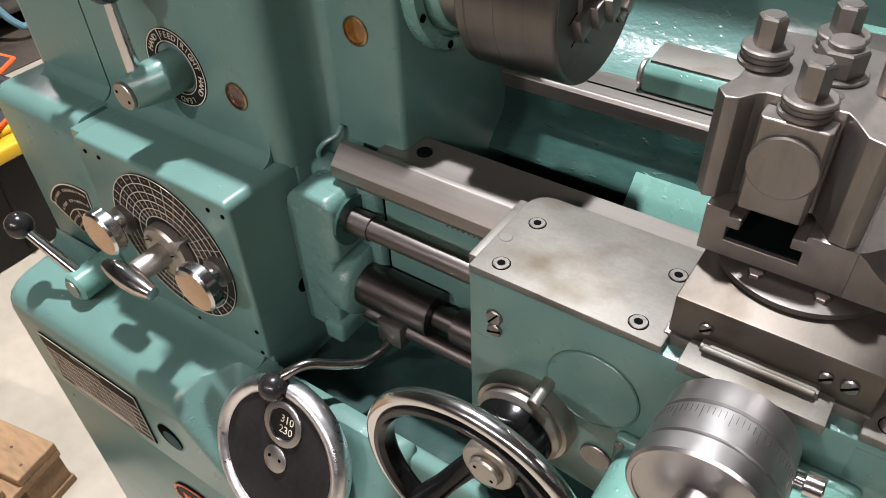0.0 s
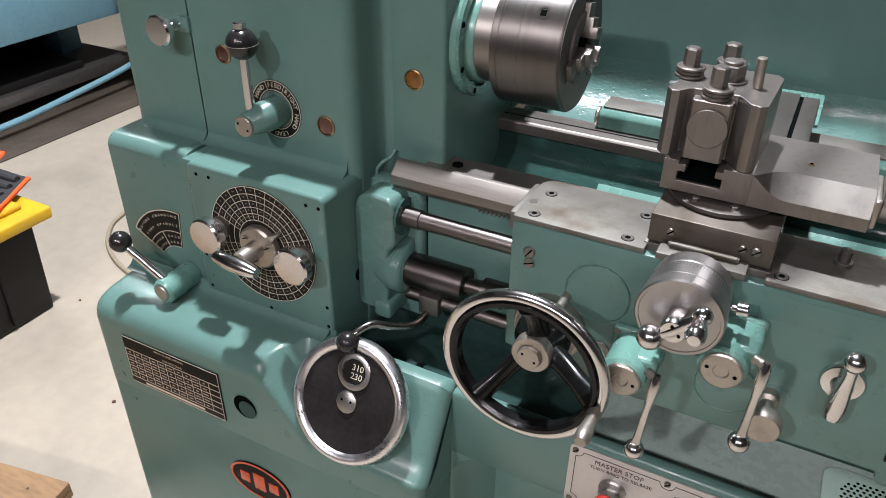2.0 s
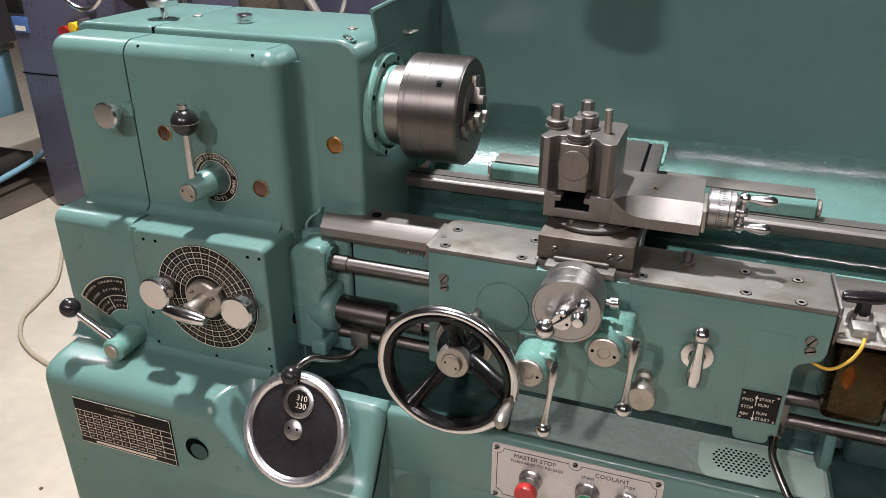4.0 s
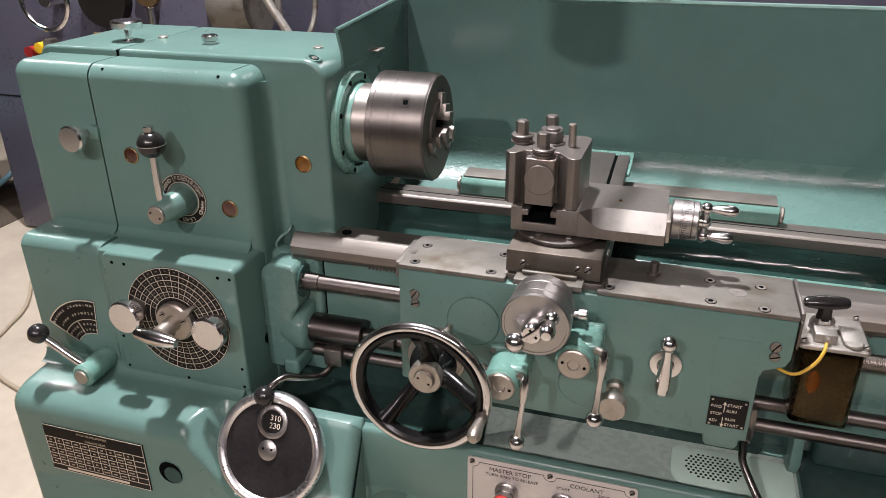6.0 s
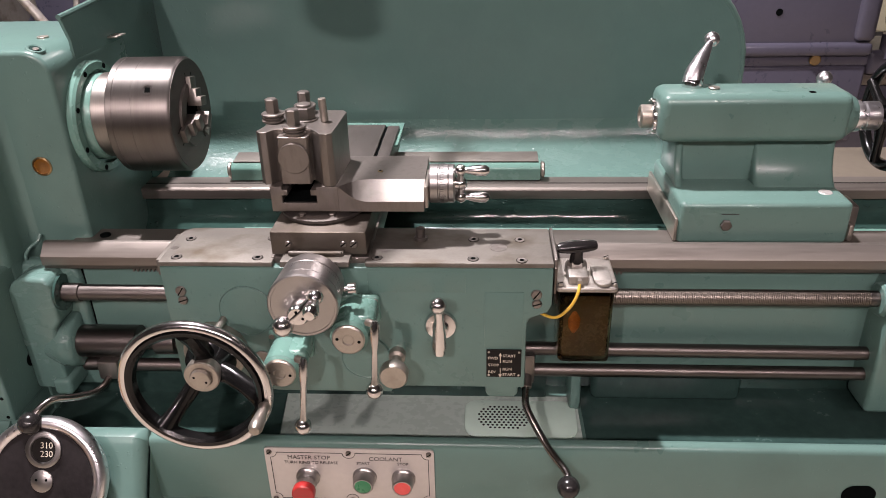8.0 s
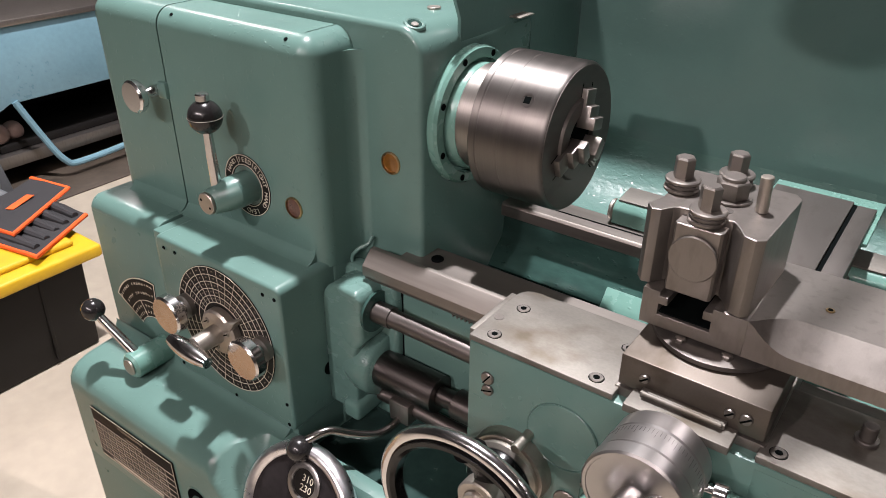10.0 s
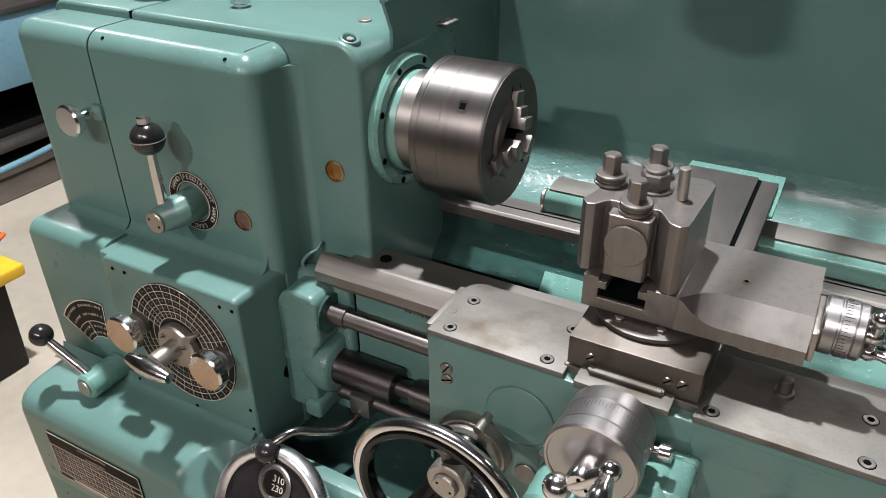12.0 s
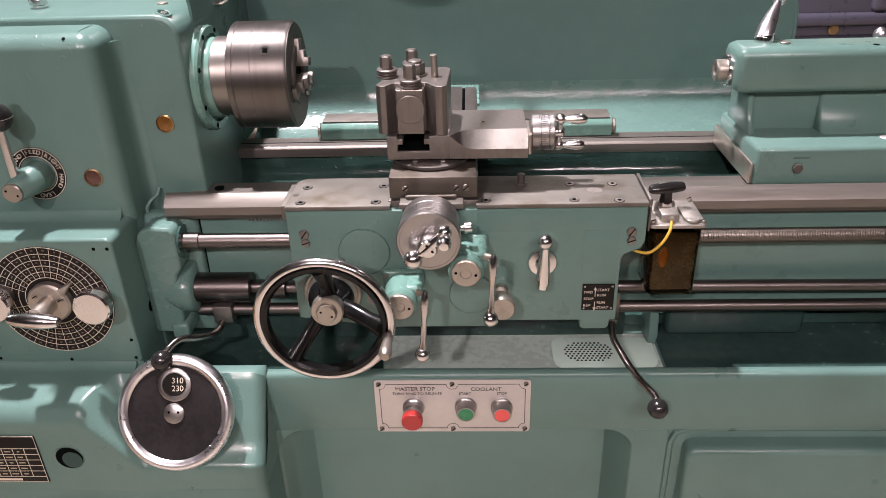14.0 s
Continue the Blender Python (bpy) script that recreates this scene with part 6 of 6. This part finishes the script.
roll = thing("tool_roll", (-2.28, 0.76, 0.392), "dark nylon tool roll with orange binding on the lid", "tool roll")
low = [(-2.33, 0.60, 0.394), (-2.46, 0.88, 0.394), (-2.14, 0.90, 0.394), (-2.00, 0.66, 0.394)]
top = [(-2.37, 0.63, 0.418), (-2.53, 0.93, 0.412), (-2.33, 0.955, 0.420), (-2.13, 0.665, 0.428)]
part("pocket_panel", sheet(low, 0.012, 12, 0.008), FABRIC, roll)
for k in range(5):
    t = 0.12 + 0.19 * k
    p0, p1 = Vector(low[3]).lerp(Vector(low[2]), t), Vector(low[0]).lerp(Vector(low[1]), t)
    part("tool_pocket", tube([p0.lerp(p1, 0.08) + Vector((0, 0, 0.012)), p0.lerp(p1, 0.4) + Vector((0, 0, 0.016)), p0.lerp(p1, 0.7) + Vector((0, 0, 0.014))], [0.012, 0.017, 0.014], 10), FABRIC, roll)
part("flap", sheet(top, 0.005, 10, 0.006, 3.0), FABRIC, roll)
part("binding", tube([Vector(p) + Vector((0, 0, 0.003)) for p in (top[0], top[3], top[2], top[1])], 0.008, 8), FABRIC_ORANGE, roll, "orange edge binding")
part("binding", tube([Vector(p) + Vector((0, 0, 0.006)) for p in (low[0], low[3], low[2])], 0.008, 8), FABRIC_ORANGE, roll, "orange edge binding")
c0 = sum((Vector(p) for p in top), Vector()) / 4
lbl = box(-0.055, 0.055, -0.014, 0.014, 0, 0.003, 0.001)
lbl.transform(Matrix.Translation(c0 + Vector((0, 0, 0.008))) @ Matrix.Rotation(radians(118), 4, "Z"))
part("patch", lbl, FABRIC_ORANGE, roll, "orange woven patch")

rag = bmesh.new()
R, C = 56, 96
rv = []
for i in range(R + 1):
    row = []
    for j in range(C):
        u, a = i / R, 2 * math.pi * j / C
        r = u * (1 + 0.22 * noise.noise(Vector((2 * math.cos(a), 2 * math.sin(a), 1.7))) + 0.1 * math.sin(5 * a) * u)
        x, y = 0.30 * r * math.cos(a), 0.20 * r * math.sin(a)
        h = 0.115 * max(0.0, 1 - u ** 1.6)
        w = Vector((x + 0.05 * noise.noise(Vector((x * 7, y * 7, 3.1))), y + 0.05 * noise.noise(Vector((x * 7, y * 7, 8.4))), 0))
        fold = (1 - abs(noise.noise(Vector((w.x * 4, w.y * 15, 0.5))))) ** 2.5 * 0.060 + (1 - abs(noise.noise(Vector((w.x * 9, w.y * 26, 2.5))))) ** 4 * 0.016 - 0.03
        fold = fold + 0.03 * u
        row.append(rag.verts.new((x, y, 0.006 + h + fold * (1 - 0.75 * u ** 3))))
    rv.append(row)
for i in range(R):
    for j in range(C):
        k = (j + 1) % C
        if i == 0:
            rag.faces.new((rv[0][0], rv[1][j], rv[1][k])) if j < C else None
        else:
            rag.faces.new((rv[i][j], rv[i + 1][j], rv[i + 1][k], rv[i][k]))
for j in range(1, C):
    rag.verts.remove(rv[0][j])
rag.transform(Matrix.Translation((-2.36, 0.44, 0.390)) @ Matrix.Rotation(radians(-25), 4, "Z"))
bmesh.ops.recalc_face_normals(rag, faces=rag.faces)
solo("rag", rag, RAG, "crumpled pink cotton rag lying on the tote lid", "rag", smooth=70)

gr = thing("air_hose_fitting", (-2.75, 0.62, 0.0), "grey tool with bent hose standing behind the tote", "tool")
part("body", tube([(-2.66, 0.50, 0.40), (-2.72, 0.58, 0.42), (-2.74, 0.66, 0.40)], [0.03, 0.05, 0.035], 16), GREY, gr)
part("hose", tube(smooth_path([(-2.74, 0.64, 0.40), (-2.70, 0.76, 0.39), (-2.62, 0.86, 0.34), (-2.60, 0.92, 0.2), (-2.60, 0.92, 0.02)]), 0.022, 12), GREY, gr)
part("stand", rod((-2.71, 0.58, 0.0), (-2.71, 0.58, 0.40), 0.02), GREY, gr)

pot = thing("metal_bucket", (-3.28, 0.96, 0), "dull steel bucket standing on the floor", "bucket")
part("wall", turn([(0.125, 0.0), (0.155, 0.24), (0.158, 0.245), (0.158, 0.25), (0.150, 0.25), (0.120, 0.006), (0.0, 0.006)], frm((-3.28, 0.96, 0), (0, 0, 1)), 40), GREY, pot)

# ---- pale blue machine in the background ----
bs = thing("blue_machine", (-3.8, 1.7, 0), "pale blue enamelled workshop machine standing on sheet legs", "machine")
part("beam", prism([(1.02, 0.52), (1.02, 0.745), (2.46, 0.745), (2.46, 0.41), (1.30, 0.41), (1.19, 0.36)], -3.95, -3.40, "x", 0.008), BLUE, bs)
part("table_top", box(-4.0, -3.38, 1.0, 2.48, 0.747, 0.775, 0.004), STEEL_DARK, bs)
part("column", box(-3.42, -3.33, 0.98, 1.09, 0.40, 0.80, 0.008), BLUE, bs)
part("leg", prism([(0.93, 0.0), (0.97, 0.42), (1.15, 0.42), (1.22, 0.0)], -3.60, -3.42, "x", 0.008), GREY, bs)
part("leg", box(-3.95, -3.80, 2.30, 2.44, 0, 0.42, 0.008), BLUE, bs)
for yy, zz in ((1.035, 0.50), (1.035, 0.70)):
    part("bolt", disc(0.018, 0.014, frm((-3.33, yy, zz), (1, 0, 0)), 0.003, 6), STEEL_DARK, bs)
part("bent_rail", tube(smooth_path([(-3.40, 1.32, 0.42), (-3.38, 1.40, 0.22), (-3.36, 1.46, 0.10), (-3.36, 1.54, 0.07), (-3.36, 1.9, 0.09), (-3.36, 2.45, 0.16), (-3.36, 2.52, 0.3)]), 0.016, 10), BLUE, bs)
# Stained brown sheet standing in for the machine's shadow on the floor.
part("drip_sheet", box(-4.3, -3.165, 1.16, 2.75, 0.0005, 0.006, 0.002), material("stained_floor_shadow", (0.062, 0.048, 0.036), 0.6, 0, 0.35, 5, 0.2, 60, grime=(0.14, 0.115, 0.09), grime_amount=0.6, grime_scale=3), bs, "stained brown sheet painted as the shadow under the machine")
part("lower_shelf", box(-4.1, -3.46, 1.2, 2.5, 0.10, 0.16, 0.006), STEEL_DARK, bs)
part("swarf_tray", box(-4.1, -3.50, 1.24, 2.2, 0.16, 0.20, 0.01), TOTE_BLACK, bs)
part("back_sheet", box(-4.05, -4.0, 1.0, 2.5, 0.0, 0.745, 0.004), TOTE_BLACK, bs)
wr = thing("rag_heap", (-3.62, 1.36, 0.16), "crumpled brown rags on the machine shelf", "rag")
part("cloth", merge(ball((-3.58, 1.27, 0.23), 0.06, 16), ball((-3.60, 1.36, 0.225), 0.05, 16)), RAG, wr)

# ---- grey-violet lathe behind the splash guard ----
vl = thing("violet_lathe", (-0.8, 2.5, 0), "grey-violet enamelled lathe standing behind", "lathe")
part("headstock_column", box(-3.06, -1.76, 2.2, 2.85, 0.0, 1.60, 0.03, 4), PURPLE, vl)
part("column_seam", box(-3.05, -1.77, 2.198, 2.21, 0.70, 0.706, 0), DARK, vl)
part("rating_plate", box(-3.045, -2.955, 2.192, 2.202, 0.985, 1.10, 0.002), PLATE_BLACK, vl)
part("blue_plate", box(-3.035, -2.945, 2.192, 2.202, 0.895, 0.97, 0.002), material("blue_plate", (0.05, 0.10, 0.24), 0.4), vl)
part("plate_bar", box(-3.02, -2.96, 2.190, 2.1925, 0.905, 0.928, 0), ENGRAVED, vl)
part("handwheel", merge(tube([(-2.50 + 0.12 * math.cos(2 * math.pi * i / 40), 2.10, 1.16 + 0.12 * math.sin(2 * math.pi * i / 40)) for i in range(40)], 0.011, 10, True), rod((-2.50, 2.2, 1.16), (-2.50, 2.1, 1.16), 0.03)), CHROME, vl)
part("dial", disc(0.12, 0.05, frm((-2.25, 2.2, 1.17), FRONT)), PLATE_BLACK, vl)
part("round_sight", disc(0.06, 0.03, frm((-2.04, 2.2, 1.20), FRONT)), BRASS, vl)
part("selector", rod((-2.01, 2.15, 1.14), (-2.01, 2.15, 1.00), 0.014), CHROME, vl)
part("coloured_push_button", disc(0.024, 0.05, frm((-2.70, 2.2, 0.925), FRONT)), RED, vl)
part("coloured_push_button", disc(0.024, 0.05, frm((-2.64, 2.2, 0.945), FRONT)), TOTE_YELLOW, vl)
part("coloured_push_button", disc(0.022, 0.05, frm((-2.585, 2.2, 0.965), FRONT)), ALUMINIUM, vl)
part("notice", box(-2.36, -2.24, 2.195, 2.202, 0.985, 1.02, 0.001), material("tan_label", (0.42, 0.28, 0.12), 0.5), vl)
part("chuck", turn([(0.0, 0.0), (0.15, 0.0), (0.15, 0.04), (0.145, 0.05), (0.145, 0.16), (0.14, 0.17), (0.05, 0.17)], frm((-1.76, 2.32, 1.16), (1, 0, 0)), 48), STEEL, vl, "large steel chuck")
part("guard_ring", tube([(-1.42, 2.32 + 0.16 * math.cos(2 * math.pi * i / 40), 1.16 + 0.16 * math.sin(2 * math.pi * i / 40)) for i in range(40)], 0.012, 10, True), STEEL, vl)
part("guard_bar", rod((-1.56, 2.14, 1.34), (-1.36, 2.16, 1.02), 0.018), ALUMINIUM, vl)
part("backplate_panel", box(-1.76, 1.10, 2.75, 2.80, 0.7, 1.8, 0.01), PURPLE, vl)
part("bed", box(-1.76, 2.60, 2.26, 2.62, 0.55, 0.80, 0.012), PURPLE, vl)
part("bed_way", box(-1.76, 2.60, 2.24, 2.64, 0.80, 0.84, 0.004), STEEL_DARK, vl)
part("carriage", box(1.02, 1.56, 2.2, 2.6, 0.60, 0.882, 0.012, 3), PURPLE, vl)
part("carriage_joint", box(1.02, 1.56, 2.205, 2.6, 0.882, 0.918, 0.003), PURPLE, vl)
part("carriage_top", box(1.02, 1.56, 2.2, 2.6, 0.918, 1.30, 0.02, 3), PURPLE, vl)
part("rib", box(1.49, 1.56, 2.18, 2.25, 0.967, 1.30, 0.02, 3), PURPLE, vl)
part("rib", box(1.02, 1.56, 2.18, 2.25, 0.918, 0.965, 0.016, 3), PURPLE, vl)
part("plug", disc(0.02, 0.016, frm((1.372, 2.203, 0.905), FRONT), 0.004), BRASS, vl)
part("drilled_hole", disc(0.012, 0.002, frm((1.22, 2.199, 1.07), FRONT), 0.0004), DARK, vl)
part("front_handwheel", merge(tube([(1.62 + 0.10 * math.cos(2 * math.pi * i / 40), 2.05, 1.09 + 0.10 * math.sin(2 * math.pi * i / 40)) for i in range(40)], 0.012, 10, True), rod((1.62, 2.2, 1.09), (1.62, 2.05, 1.09), 0.03), rod((1.54, 2.05, 1.09), (1.70, 2.05, 1.09), 0.01)), BLACK_GLOSS, vl)
part("slide", merge(box(1.57, 2.2, 2.22, 2.5, 0.84, 0.93, 0.02, 3), rod((1.64, 2.24, 0.9), (1.64, 2.24, 0.985), 0.03)), PURPLE, vl)
part("splash_panel", box(1.57, 2.6, 2.7, 2.74, 0.9, 1.7, 0.01), material("cream_panel", (0.42, 0.40, 0.28), 0.5), vl)
part("leadscrew", rod((0.6, 2.2, 0.735), (2.6, 2.2, 0.735), 0.022), BRASS, vl)

# ---- cable on the floor ----
solo("floor_cable", tube(smooth_path([(-2.75, 1.95, 0.008), (-2.41, 1.56, 0.008), (-2.32, 1.36, 0.008), (-2.28, 1.25, 0.008), (-2.17, 1.135, 0.008), (-2.01, 1.056, 0.008), (-1.80, 1.02, 0.008), (-1.4, 1.05, 0.008), (-1.0, 0.95, 0.008)]), 0.008, 8),
          material("tan_cable", (0.30, 0.25, 0.18), 0.6), "tan rubber cable lying on the floor", "cable")

# ---- specks of dirt on the floor ----
dr = random.Random(11)
specks = [disc(dr.uniform(0.002, 0.006), dr.uniform(0.002, 0.004), frm((dr.uniform(-2.6, -1.05), dr.uniform(-0.1, 2.0), 0.0), (0, 0, 1)), 0.0006, dr.choice((5, 6, 7))) for k in range(16)]
solo("floor_dirt", merge(*specks), KNOT, "small dark chips of dirt scattered on the concrete", "dirt", kind="stuff")
